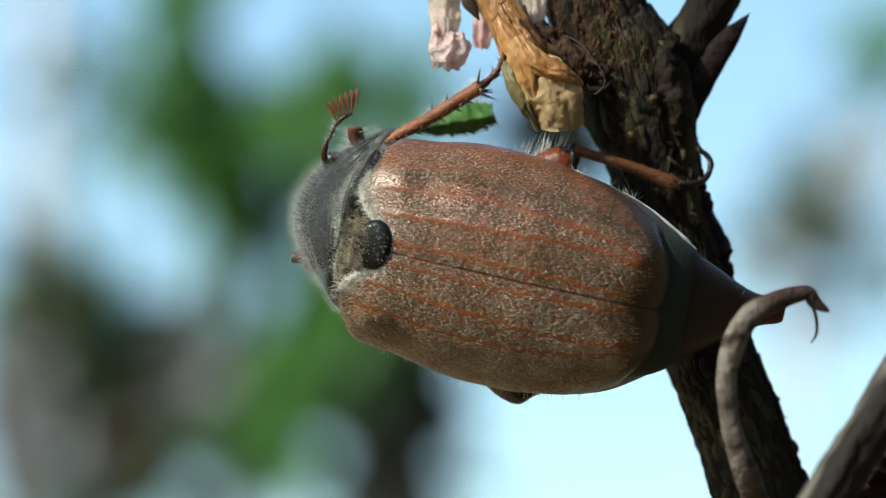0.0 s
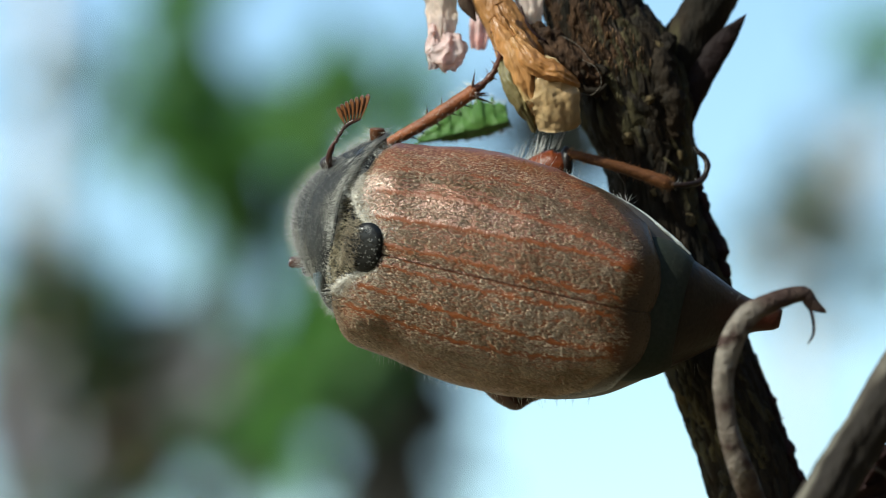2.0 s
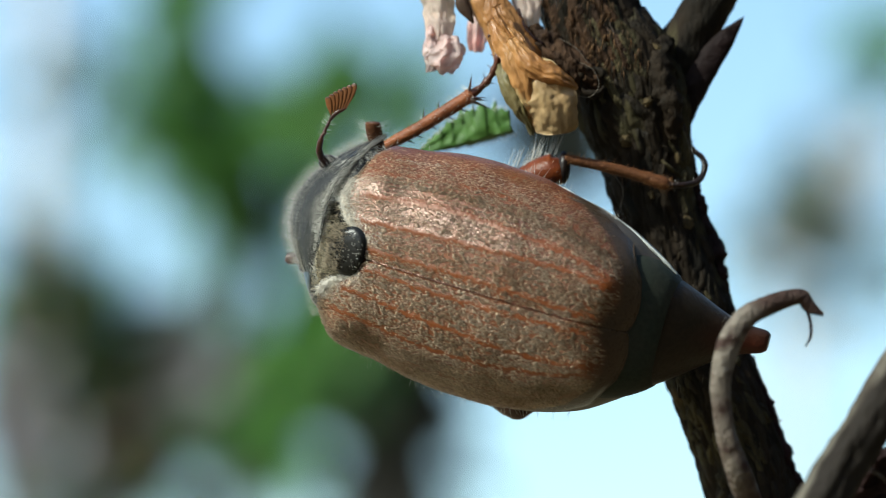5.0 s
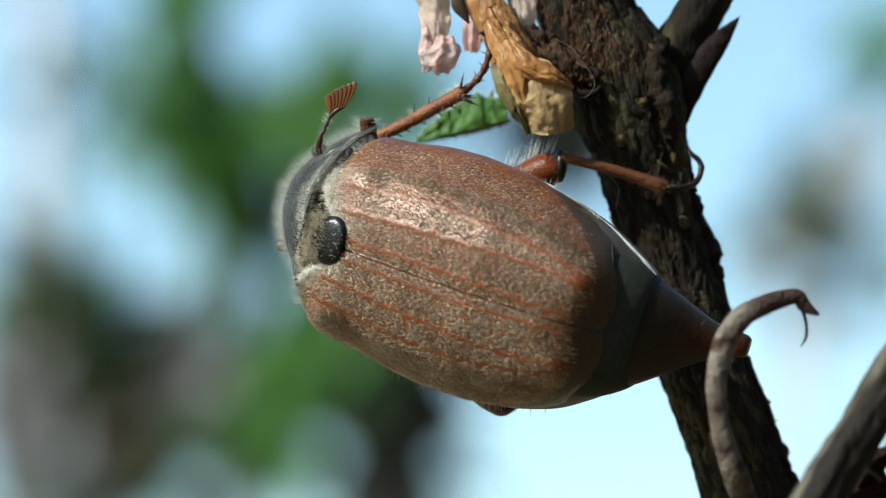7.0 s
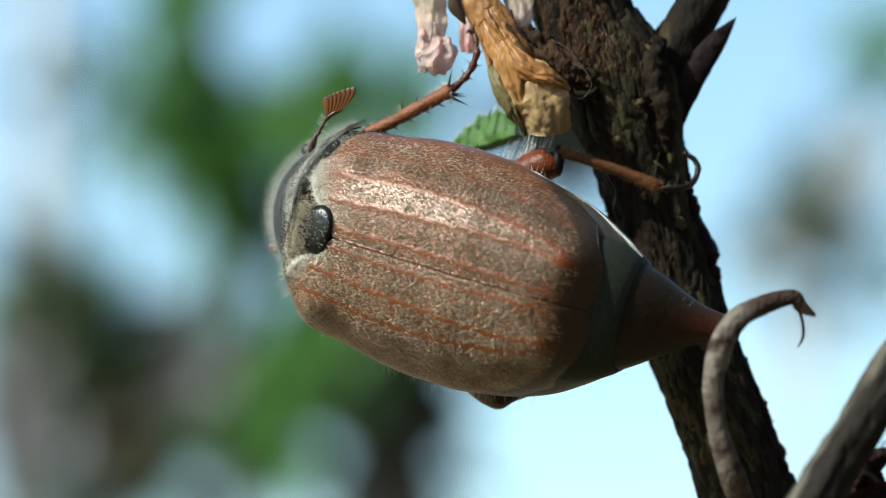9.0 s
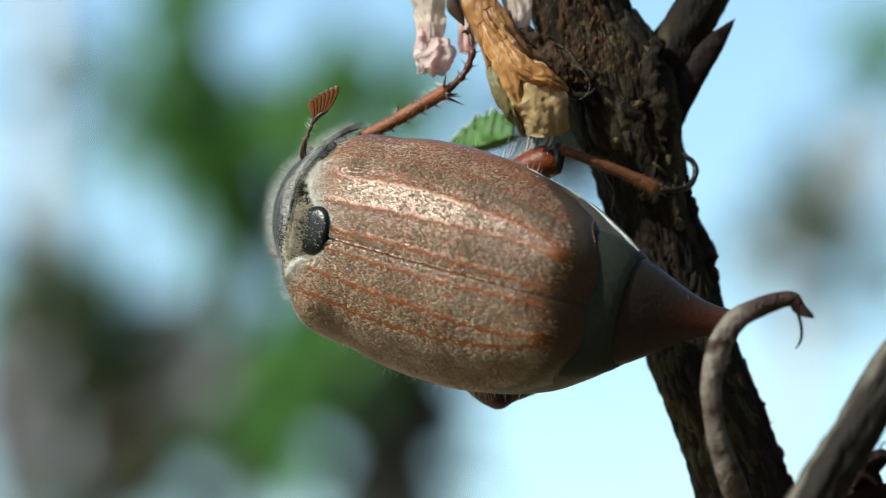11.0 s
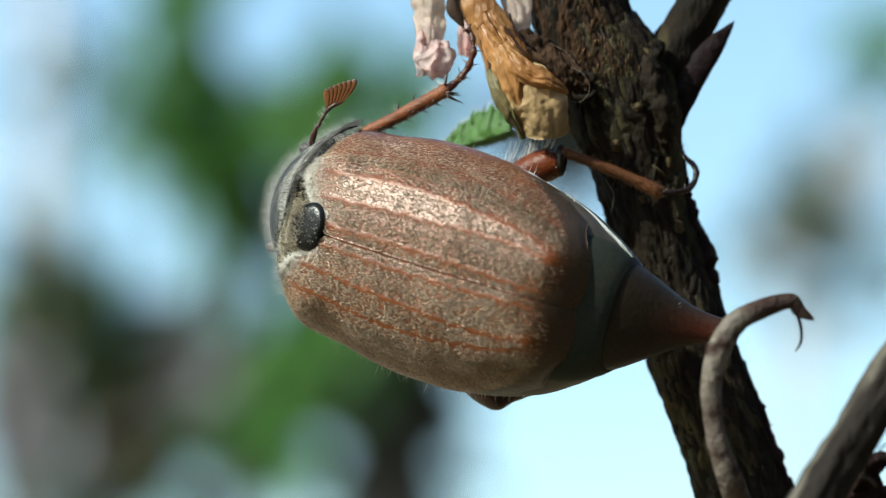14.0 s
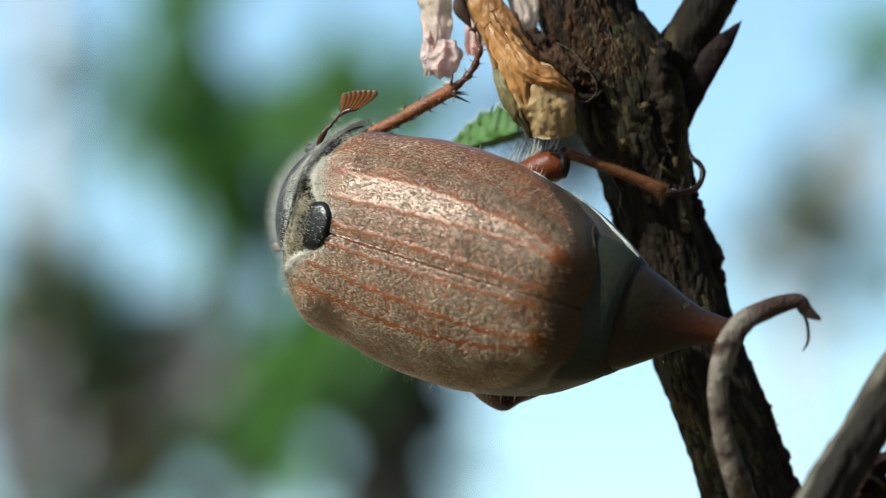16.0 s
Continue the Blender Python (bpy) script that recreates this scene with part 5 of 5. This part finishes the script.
def local_rows(rows):
    return [(t, pose(x * MM, y * MM, z * MM, a, b, c)) for t, x, y, z, a, b, c in rows]


def sway_rows(ob, rows):
    base = Vector(ORIGIN[ob.name]) * MM
    return [(t, STAGE @ Matrix.Translation(base) @ pose(x * MM, y * MM, z * MM, a, b, c)) for t, x, y, z, a, b, c in rows]


BODY = [
    (0, -2.634, 239.509, -0.015, -92.69, -12.37, 174.71),
    (0.5, -2.725, 239.488, -0.072, -92.44, -12.49, 174.67),
    (1, -2.517, 239.508, -0.370, -89.29, -10.52, 174.69),
    (1.5, -2.704, 239.685, -0.298, -90.50, -11.51, 174.48),
    (2, -2.954, 239.760, -0.231, -91.44, -12.51, 171.90),
    (2.5, -3.108, 239.722, -0.226, -93.86, -14.48, 171.25),
    (3, -3.038, 239.765, -0.402, -92.54, -13.85, 171.01),
    (3.5, -3.286, 239.777, -0.300, -94.33, -16.05, 169.75),
    (4, -3.376, 239.785, -0.470, -92.56, -15.81, 168.60),
    (6.5, -4.133, 239.841, -0.096, -92.87, -17.26, 162.94),
    (7, -4.433, 239.872, 0.117, -92.26, -17.61, 161.83),
    (7.5, -4.860, 239.954, 0.410, -90.30, -16.93, 159.10),
    (8, -4.658, 240.092, 0.459, -87.82, -14.83, 159.92),
    (8.5, -4.972, 240.159, 0.455, -87.69, -15.19, 158.28),
    (9, -5.080, 240.198, 0.524, -87.66, -15.31, 158.65),
    (11.5, -5.273, 240.235, 0.357, -85.65, -13.17, 156.15),
    (12, -5.538, 240.323, 0.286, -84.42, -12.69, 155.48),
    (12.5, -5.445, 240.347, 0.529, -84.70, -12.99, 155.25),
    (13, -5.704, 240.306, 0.404, -84.81, -13.23, 154.43),
    (13.5, -5.607, 240.252, 0.533, -85.42, -14.50, 155.27),
    (14, -5.404, 240.192, 0.607, -86.42, -15.53, 155.60),
    (14.5, -5.246, 240.157, 0.595, -85.44, -14.45, 156.97),
    (15, -5.088, 240.173, 0.655, -86.10, -15.61, 156.68),
    (15.5, -4.998, 240.191, 0.645, -85.27, -15.04, 156.07),
    (16, -5.082, 240.191, 0.620, -85.47, -15.45, 155.70),
]
SWAY = [
    (0, 0.000, 0, -0.000, 0, 0.00, 0),
    (0.5, -0.114, 0, -0.006, 0, 0.06, 0),
    (1, -0.127, 0, -0.025, 0, 0.07, 0),
    (1.5, -0.157, 0, -0.050, 0, -0.00, 0),
    (2, -0.159, 0, -0.046, 0, -0.05, 0),
    (2.5, -0.275, 0, -0.073, 0, -0.02, 0),
    (3, -0.259, 0, -0.095, 0, -0.05, 0),
    (3.5, -0.259, 0, -0.095, 0, -0.05, 0),
    (4, -0.258, 0, -0.147, 0, -0.05, 0),
    (6.5, -0.471, 0, -0.206, 0, 0.03, 0),
    (7, -0.539, 0, -0.188, 0, -0.06, 0),
    (7.5, -0.666, 0, -0.198, 0, -0.05, 0),
    (8, -0.512, 0, -0.147, 0, -0.05, 0),
    (8.5, -0.666, 0, -0.248, 0, -0.05, 0),
    (9, -0.696, 0, -0.232, 0, -0.12, 0),
    (11.5, -0.942, 0, -0.393, 0, -0.04, 0),
    (12, -1.097, 0, -0.538, 0, -0.11, 0),
    (12.5, -0.944, 0, -0.335, 0, -0.11, 0),
    (13, -1.060, 0, -0.560, 0, -0.13, 0),
    (13.5, -1.006, 0, -0.453, 0, -0.11, 0),
    (14, -0.810, 0, -0.446, 0, -0.09, 0),
    (14.5, -0.690, 0, -0.399, 0, -0.06, 0),
    (15, -0.499, 0, -0.478, 0, -0.03, 0),
    (15.5, -0.513, 0, -0.389, 0, -0.00, 0),
    (16, -0.464, 0, -0.439, 0, 0.00, 0),
]
LEAF_SWAY = [
    (0, 0.000, 0, 0.000, -34, 0, 0),
    (0.5, -0.033, 0, -0.033, -34, 0, 0),
    (1, 0.334, 0, -0.534, -26, 0, 0),
    (1.5, 0.467, 0, -0.200, -22, 0, 0),
    (2, 0.868, 0, -0.434, -15, 0, 0),
    (2.5, 0.768, 0, -0.501, -12, 0, 0),
    (3, 0.734, 0, -0.501, -9, 0, 0),
    (3.5, 0.935, 0, -0.634, -5, 0, 0),
    (4, 0.968, 0, -1.068, 0, 0, 0),
    (6.5, 1.135, 0, -0.668, 0, 0, 0),
    (7, 0.835, 0, -0.401, 0, 0, 0),
    (7.5, 1.102, 0, -1.068, 0, 0, -36),
    (8, 1.235, 0, -1.168, 0, 0, -36),
    (8.5, 1.135, 0, -1.402, 0, 0, -36),
    (9, 1.102, 0, -1.302, 0, 0, -36),
    (11.5, 0.734, 0, -1.369, 0, 0, -36),
    (12, 0.567, 0, -1.669, 0, 0, -36),
    (12.5, 0.668, 0, -1.268, 0, 0, -36),
    (13, 0.467, 0, -1.402, 0, 0, -36),
    (13.5, 0.567, 0, -1.202, 0, 0, -36),
    (14, 0.768, 0, -1.068, 0, 0, -36),
    (14.5, 0.935, 0, -1.102, 0, 0, -36),
    (15, 1.001, 0, -0.868, 0, 0, -36),
    (15.5, 1.202, 0, -1.102, 0, 0, -36),
    (16, 1.202, 0, -1.102, 0, 0, -36),
]
ANTENNA = [
    (0, 5.321, -4.723, -0.831, 3.98, -9.90, -106.83),
    (0.5, 5.299, -4.681, -0.829, 4.17, -10.02, -105.85),
    (1, 5.162, -4.802, -0.547, 5.00, -12.86, -109.47),
    (1.5, 5.032, -4.671, -0.473, 4.73, -11.69, -109.33),
    (2, 4.713, -4.930, -0.369, 6.36, -9.49, -111.94),
    (2.5, 4.627, -5.101, -0.640, 6.40, -6.48, -107.98),
    (3, 4.821, -4.991, -0.414, 6.63, -7.27, -111.43),
    (3.5, 4.742, -5.194, -0.565, 6.45, -4.12, -113.16),
    (4, 5.170, -5.285, -0.253, 9.16, -5.72, -106.65),
    (6.5, 4.654, -5.107, -0.047, 14.73, -4.13, -102.10),
    (7, 4.385, -4.918, 0.029, 15.91, -3.34, -101.24),
    (7.5, 4.326, -4.930, 0.422, 19.82, -6.42, -95.70),
    (8, 4.566, -4.655, 0.918, 19.24, -9.08, -99.50),
    (8.5, 4.077, -4.469, 0.912, 20.09, -6.48, -103.73),
    (9, 3.658, -4.679, 0.761, 18.95, -4.39, -108.16),
    (11.5, 3.956, -4.516, 1.297, 23.00, -8.47, -102.71),
    (12, 3.965, -4.833, 1.551, 23.89, -11.28, -106.88),
    (12.5, 3.507, -4.897, 1.346, 24.10, -10.25, -104.20),
    (13, 3.206, -5.039, 1.177, 24.13, -7.71, -108.23),
    (13.5, 3.107, -4.982, 0.932, 21.94, -4.17, -112.57),
    (14, 3.440, -5.130, 0.859, 21.86, -5.11, -108.77),
    (14.5, 3.632, -4.778, 0.992, 21.14, -6.13, -109.35),
    (15, 3.503, -5.057, 0.853, 20.73, -6.11, -110.95),
    (15.5, 3.160, -5.209, 0.842, 20.68, -4.53, -115.65),
    (16, 3.261, -5.161, 0.863, 19.66, -2.13, -120.13),
]
MIDDLE_TIBIA = [
    (0, -2.331, -9.881, -4.386, -0.68, 1.06, 42.48),
    (0.5, -2.345, -9.919, -4.370, -0.89, 1.15, 42.59),
    (1, -2.414, -10.156, -3.774, -3.41, 3.31, 43.17),
    (1.5, -2.391, -10.073, -3.839, -2.54, 2.30, 43.04),
    (2, -2.167, -9.967, -4.136, -3.16, -0.41, 43.56),
    (2.5, -1.954, -9.927, -4.680, -1.75, -2.69, 45.02),
    (3, -1.995, -9.967, -4.413, -2.84, -1.93, 44.76),
    (3.5, -1.770, -9.880, -4.853, -2.13, -4.32, 45.87),
    (4, -1.767, -10.022, -4.636, -4.06, -4.06, 46.35),
    (6.5, -1.439, -9.654, -5.118, -6.03, -9.17, 45.27),
    (7, -1.426, -9.611, -5.095, -6.74, -9.79, 44.85),
    (7.5, -1.506, -9.444, -4.913, -8.77, -11.00, 42.61),
    (8, -1.725, -9.592, -4.226, -10.85, -8.31, 42.62),
    (8.5, -1.644, -9.512, -4.283, -11.53, -9.66, 42.55),
    (9, -1.711, -9.571, -4.236, -11.37, -9.41, 42.65),
    (11.5, -1.675, -9.628, -3.961, -14.92, -9.65, 43.53),
    (12, -1.757, -9.663, -3.728, -16.32, -9.32, 43.71),
    (12.5, -1.713, -9.610, -3.776, -16.08, -9.74, 43.58),
    (13, -1.662, -9.542, -3.916, -16.15, -10.66, 43.18),
    (13.5, -1.623, -9.653, -4.063, -15.13, -10.47, 44.00),
    (14, -1.549, -9.616, -4.302, -13.88, -11.08, 43.90),
    (14.5, -1.766, -9.673, -4.049, -14.08, -9.32, 43.04),
    (15, -1.700, -9.637, -4.221, -13.34, -10.20, 43.10),
    (15.5, -1.600, -9.737, -4.050, -14.89, -9.64, 44.67),
    (16, -1.583, -9.727, -4.143, -14.76, -10.22, 44.63),
]
MIDDLE_TARSUS = [
    (0, -2.331, -9.881, -4.386, -92.64, 5.86, -167.89),
    (0.5, -2.345, -9.919, -4.370, -92.39, 5.85, -167.75),
    (1, -2.414, -10.156, -3.774, -89.30, 5.18, -169.41),
    (1.5, -2.391, -10.073, -3.839, -90.49, 5.62, -168.53),
    (2, -2.167, -9.967, -4.136, -91.42, 8.41, -167.70),
    (2.5, -1.954, -9.927, -4.680, -93.79, 9.70, -166.13),
    (3, -1.995, -9.967, -4.413, -92.51, 9.59, -166.56),
    (3.5, -1.770, -9.880, -4.853, -94.24, 11.42, -164.75),
    (4, -1.767, -10.022, -4.636, -92.52, 12.09, -164.70),
    (6.5, -1.439, -9.654, -5.118, -92.88, 17.89, -163.61),
    (7, -1.426, -9.611, -5.095, -92.27, 18.84, -163.11),
    (7.5, -1.506, -9.444, -4.913, -90.31, 20.99, -163.18),
    (8, -1.725, -9.592, -4.226, -87.76, 19.51, -164.42),
    (8.5, -1.644, -9.512, -4.283, -87.61, 21.10, -163.94),
    (9, -1.711, -9.571, -4.236, -87.59, 20.72, -163.82),
    (11.5, -1.675, -9.628, -3.961, -85.40, 22.79, -165.01),
    (12, -1.757, -9.663, -3.728, -84.07, 23.18, -164.92),
    (12.5, -1.713, -9.610, -3.776, -84.37, 23.46, -164.71),
    (13, -1.662, -9.542, -3.916, -84.46, 24.28, -164.43),
    (13.5, -1.623, -9.653, -4.063, -85.16, 23.50, -163.53),
    (14, -1.549, -9.616, -4.302, -86.24, 23.40, -162.95),
    (14.5, -1.766, -9.673, -4.049, -85.24, 21.82, -163.73),
    (15, -1.700, -9.637, -4.221, -85.94, 22.22, -162.81),
    (15.5, -1.600, -9.737, -4.050, -85.06, 22.62, -163.00),
    (16, -1.583, -9.727, -4.143, -85.25, 23.02, -162.64),
]
HIND_FEMUR = [
    (0, -8.249, -7.358, -5.257, -92.64, 5.86, -167.89),
    (0.5, -8.217, -7.401, -5.251, -92.39, 5.85, -167.75),
    (1, -8.119, -7.629, -4.786, -89.30, 5.18, -169.41),
    (1.5, -8.147, -7.571, -4.816, -90.49, 5.62, -168.53),
    (2, -7.937, -7.437, -5.303, -91.42, 8.41, -167.70),
    (2.5, -7.784, -7.383, -5.792, -93.79, 9.70, -166.13),
    (3, -7.744, -7.579, -5.609, -92.51, 9.59, -166.56),
    (3.5, -7.632, -7.468, -6.085, -94.24, 11.42, -164.75),
    (4, -7.577, -7.658, -6.044, -92.52, 12.09, -164.70),
    (6.5, -7.368, -7.425, -7.075, -92.88, 17.89, -163.61),
    (7, -7.465, -7.462, -7.223, -92.27, 18.84, -163.11),
    (7.5, -7.576, -7.525, -7.444, -90.31, 20.99, -163.18),
    (8, -7.892, -7.606, -6.821, -87.76, 19.51, -164.42),
    (8.5, -7.829, -7.631, -7.070, -87.61, 21.10, -163.94),
    (9, -7.974, -7.673, -7.006, -87.59, 20.72, -163.82),
    (11.5, -8.019, -7.816, -7.178, -85.40, 22.79, -165.01),
    (12, -8.098, -7.830, -7.079, -84.07, 23.18, -164.92),
    (12.5, -8.135, -7.866, -7.175, -84.37, 23.46, -164.71),
    (13, -8.055, -7.767, -7.395, -84.46, 24.28, -164.43),
    (13.5, -8.044, -7.864, -7.393, -85.16, 23.50, -163.53),
    (14, -7.994, -7.824, -7.544, -86.24, 23.40, -162.95),
    (14.5, -8.233, -7.875, -7.191, -85.24, 21.82, -163.73),
    (15, -8.132, -7.807, -7.331, -85.94, 22.22, -162.81),
    (15.5, -7.993, -7.838, -7.255, -85.06, 22.62, -163.00),
    (16, -7.939, -7.799, -7.358, -85.25, 23.02, -162.64),
]
HIND_TIBIA = [
    (0, -8.363, -7.461, -4.771, -4.37, 6.62, 173.58),
    (0.5, -8.331, -7.502, -4.765, -4.08, 6.71, 174.24),
    (1, -8.236, -7.699, -4.295, -0.93, 7.00, 172.58),
    (1.5, -8.264, -7.655, -4.327, -2.18, 7.07, 173.66),
    (2, -8.074, -7.535, -4.822, -3.79, 9.50, 175.54),
    (2.5, -7.924, -7.507, -5.317, -6.36, 10.13, 177.57),
    (3, -7.887, -7.691, -5.133, -5.13, 10.37, 176.89),
    (3.5, -7.781, -7.603, -5.617, -7.09, 11.80, 179.95),
    (4, -7.736, -7.781, -5.575, -5.50, 12.95, -179.47),
    (6.5, -7.568, -7.567, -6.628, -7.67, 18.32, -179.70),
    (7, -7.673, -7.602, -6.779, -7.65, 19.28, 179.74),
    (7.5, -7.806, -7.653, -7.007, -7.15, 21.63, 177.37),
    (8, -8.120, -7.705, -6.376, -4.30, 21.00, 176.04),
    (8.5, -8.069, -7.734, -6.632, -4.91, 22.50, 175.77),
    (9, -8.211, -7.776, -6.567, -4.87, 22.13, 175.58),
    (11.5, -8.279, -7.900, -6.748, -4.69, 24.62, 171.29),
    (12, -8.364, -7.904, -6.650, -3.61, 25.47, 171.37),
    (12.5, -8.402, -7.943, -6.747, -4.21, 25.60, 171.03),
    (13, -8.327, -7.848, -6.972, -4.51, 26.32, 171.53),
    (13.5, -8.307, -7.953, -6.966, -4.85, 25.36, 172.47),
    (14, -8.253, -7.925, -7.117, -5.90, 24.86, 172.85),
    (14.5, -8.484, -7.961, -6.755, -4.24, 23.79, 172.41),
    (15, -8.381, -7.904, -6.898, -4.93, 23.93, 173.63),
    (15.5, -8.248, -7.927, -6.823, -4.00, 24.66, 174.11),
    (16, -8.196, -7.893, -6.928, -4.12, 24.98, 174.98),
]
HIND_TARSUS = [
    (0, -14.354, -6.787, -5.470, -92.64, 5.86, -167.89),
    (0.5, -14.358, -6.894, -5.478, -92.39, 5.85, -167.75),
    (1, -14.314, -6.907, -5.048, -89.30, 5.18, -169.41),
    (1.5, -14.325, -6.981, -5.083, -90.49, 5.62, -168.53),
    (2, -14.195, -7.058, -5.849, -91.42, 8.41, -167.70),
    (2.5, -13.972, -7.250, -6.399, -93.79, 9.70, -166.13),
    (3, -13.922, -7.363, -6.239, -92.51, 9.59, -166.56),
    (3.5, -13.775, -7.598, -6.869, -94.24, 11.42, -164.75),
    (4, -13.706, -7.835, -6.948, -92.52, 12.09, -164.70),
    (6.5, -13.470, -7.597, -8.582, -92.88, 17.89, -163.61),
    (7, -13.530, -7.576, -8.828, -92.27, 18.84, -163.11),
    (7.5, -13.629, -7.386, -9.318, -90.31, 20.99, -163.18),
    (8, -13.986, -7.299, -8.633, -87.76, 19.51, -164.42),
    (8.5, -13.889, -7.304, -9.049, -87.61, 21.10, -163.94),
    (9, -13.995, -7.330, -8.926, -87.59, 20.72, -163.82),
    (11.5, -13.855, -7.046, -9.333, -85.40, 22.79, -165.01),
    (12, -13.915, -7.061, -9.325, -84.07, 23.18, -164.92),
    (12.5, -13.903, -7.075, -9.415, -84.37, 23.46, -164.71),
    (13, -13.862, -7.024, -9.740, -84.46, 24.28, -164.43),
    (13.5, -13.839, -7.222, -9.611, -85.16, 23.50, -163.53),
    (14, -13.763, -7.234, -9.690, -86.24, 23.40, -162.95),
    (14.5, -14.069, -7.217, -9.240, -85.24, 21.82, -163.73),
    (15, -13.963, -7.281, -9.389, -85.94, 22.22, -162.81),
    (15.5, -13.843, -7.350, -9.405, -85.06, 22.62, -163.00),
    (16, -13.833, -7.398, -9.564, -85.25, 23.02, -162.64),
]
HIND_KNEE = [
    (0, -8.322, 6.976, -3.801, -92.64, 5.86, -167.89),
    (0.5, -8.377, 6.977, -3.860, -92.39, 5.85, -167.75),
    (1, -8.399, 6.839, -4.243, -89.30, 5.18, -169.41),
    (1.5, -8.475, 6.861, -3.941, -90.49, 5.62, -168.53),
    (2, -8.407, 6.995, -4.053, -91.42, 8.41, -167.70),
    (2.5, -8.521, 7.014, -3.864, -93.79, 9.70, -166.13),
    (3, -8.769, 7.012, -4.056, -92.51, 9.59, -166.56),
    (3.5, -8.913, 6.942, -3.981, -94.24, 11.42, -164.75),
    (4, -9.187, 6.861, -4.395, -92.52, 12.09, -164.70),
    (6.5, -8.983, 7.082, -4.967, -92.88, 17.89, -163.61),
    (7, -9.043, 7.038, -5.171, -92.27, 18.84, -163.11),
    (7.5, -8.967, 7.062, -5.716, -90.31, 20.99, -163.18),
    (8, -8.878, 6.939, -5.833, -87.76, 19.51, -164.42),
    (8.5, -8.872, 6.975, -6.003, -87.61, 21.10, -163.94),
    (9, -8.982, 6.898, -5.945, -87.59, 20.72, -163.82),
    (11.5, -8.634, 6.937, -6.538, -85.40, 22.79, -165.01),
    (12, -8.599, 6.889, -6.719, -84.07, 23.18, -164.92),
    (12.5, -8.631, 6.870, -6.689, -84.37, 23.46, -164.71),
    (13, -8.585, 6.931, -6.817, -84.46, 24.28, -164.43),
    (13.5, -8.824, 6.825, -6.681, -85.16, 23.50, -163.53),
    (14, -8.938, 6.863, -6.550, -86.24, 23.40, -162.95),
    (14.5, -9.037, 6.798, -6.597, -85.24, 21.82, -163.73),
    (15, -9.092, 6.829, -6.492, -85.94, 22.22, -162.81),
    (15.5, -8.960, 6.775, -6.653, -85.06, 22.62, -163.00),
    (16, -9.024, 6.801, -6.689, -85.25, 23.02, -162.64),
]
FRONT_KNEE = [
    (0, 3.924, -5.861, -2.040, -92.64, 5.86, -167.89),
    (0.5, 3.785, -5.885, -2.048, -92.39, 5.85, -167.75),
    (1, 2.444, -6.827, -1.808, -89.30, 5.18, -169.41),
    (1.5, 2.404, -6.638, -1.782, -90.49, 5.62, -168.53),
    (2, 2.488, -6.375, -1.770, -91.42, 8.41, -167.70),
    (2.5, 2.802, -6.573, -2.087, -93.79, 9.70, -166.13),
    (3, 2.698, -6.774, -1.904, -92.51, 9.59, -166.56),
    (3.5, 2.746, -6.625, -2.118, -94.24, 11.42, -164.75),
    (4, 2.831, -6.844, -1.888, -92.52, 12.09, -164.70),
    (6.5, 2.666, -6.610, -1.898, -92.88, 17.89, -163.61),
    (7, 2.528, -6.515, -1.835, -92.27, 18.84, -163.11),
    (7.5, 2.058, -6.010, -1.604, -90.31, 20.99, -163.18),
    (8, 2.196, -5.719, -1.038, -87.76, 19.51, -164.42),
    (8.5, 2.043, -5.628, -1.015, -87.61, 21.10, -163.94),
    (9, 1.977, -5.574, -0.997, -87.59, 20.72, -163.82),
    (11.5, 0.916, -5.677, -1.122, -85.40, 22.79, -165.01),
    (12, 0.809, -5.646, -0.942, -84.07, 23.18, -164.92),
    (12.5, 0.812, -5.658, -0.961, -84.37, 23.46, -164.71),
    (13, 0.825, -5.672, -1.039, -84.46, 24.28, -164.43),
    (13.5, 0.909, -5.701, -1.161, -85.16, 23.50, -163.53),
    (14, 0.998, -5.729, -1.330, -86.24, 23.40, -162.95),
    (14.5, 0.972, -5.689, -1.202, -85.24, 21.82, -163.73),
    (15, 1.007, -5.720, -1.293, -85.94, 22.22, -162.81),
    (15.5, 0.952, -5.701, -1.202, -85.06, 22.62, -163.00),
    (16, 0.962, -5.714, -1.244, -85.25, 23.02, -162.64),
]
FAN = ((0, 14, 46, 40), (2.0, 13, 42, 50), (3.5, 11, 38, 58), (4.0, 8, 34, 64), (6.5, 3, 31, 72), (9.0, 1, 30, 75), (12.0, 1, 30, 76), (16, -4, 34, 80))       # angle of the first lamella, spread of all, turn of each


def motions():
    walk(beetle, stage_rows(BODY))
    walk(stem, sway_rows(stem, SWAY))
    walk(leaf, sway_rows(leaf, LEAF_SWAY))
    for ob, rows in ((antenna, ANTENNA), (tibia_m, MIDDLE_TIBIA), (tarsus_m, MIDDLE_TARSUS), (femur_h, HIND_FEMUR), (tibia_h, HIND_TIBIA),
                     (tarsus_h, HIND_TARSUS), (knee_l, HIND_KNEE), (knee_f, FRONT_KNEE)):
        walk(ob, local_rows(rows))
    for i, ob in enumerate(LAMELLAE):
        at = ob.location.copy()
        walk(ob, [(t, Matrix.Translation(at) @ pose(0, 0, 0, turn, 0, first + spread * i / 6)) for t, first, spread, turn in FAN])


motions()
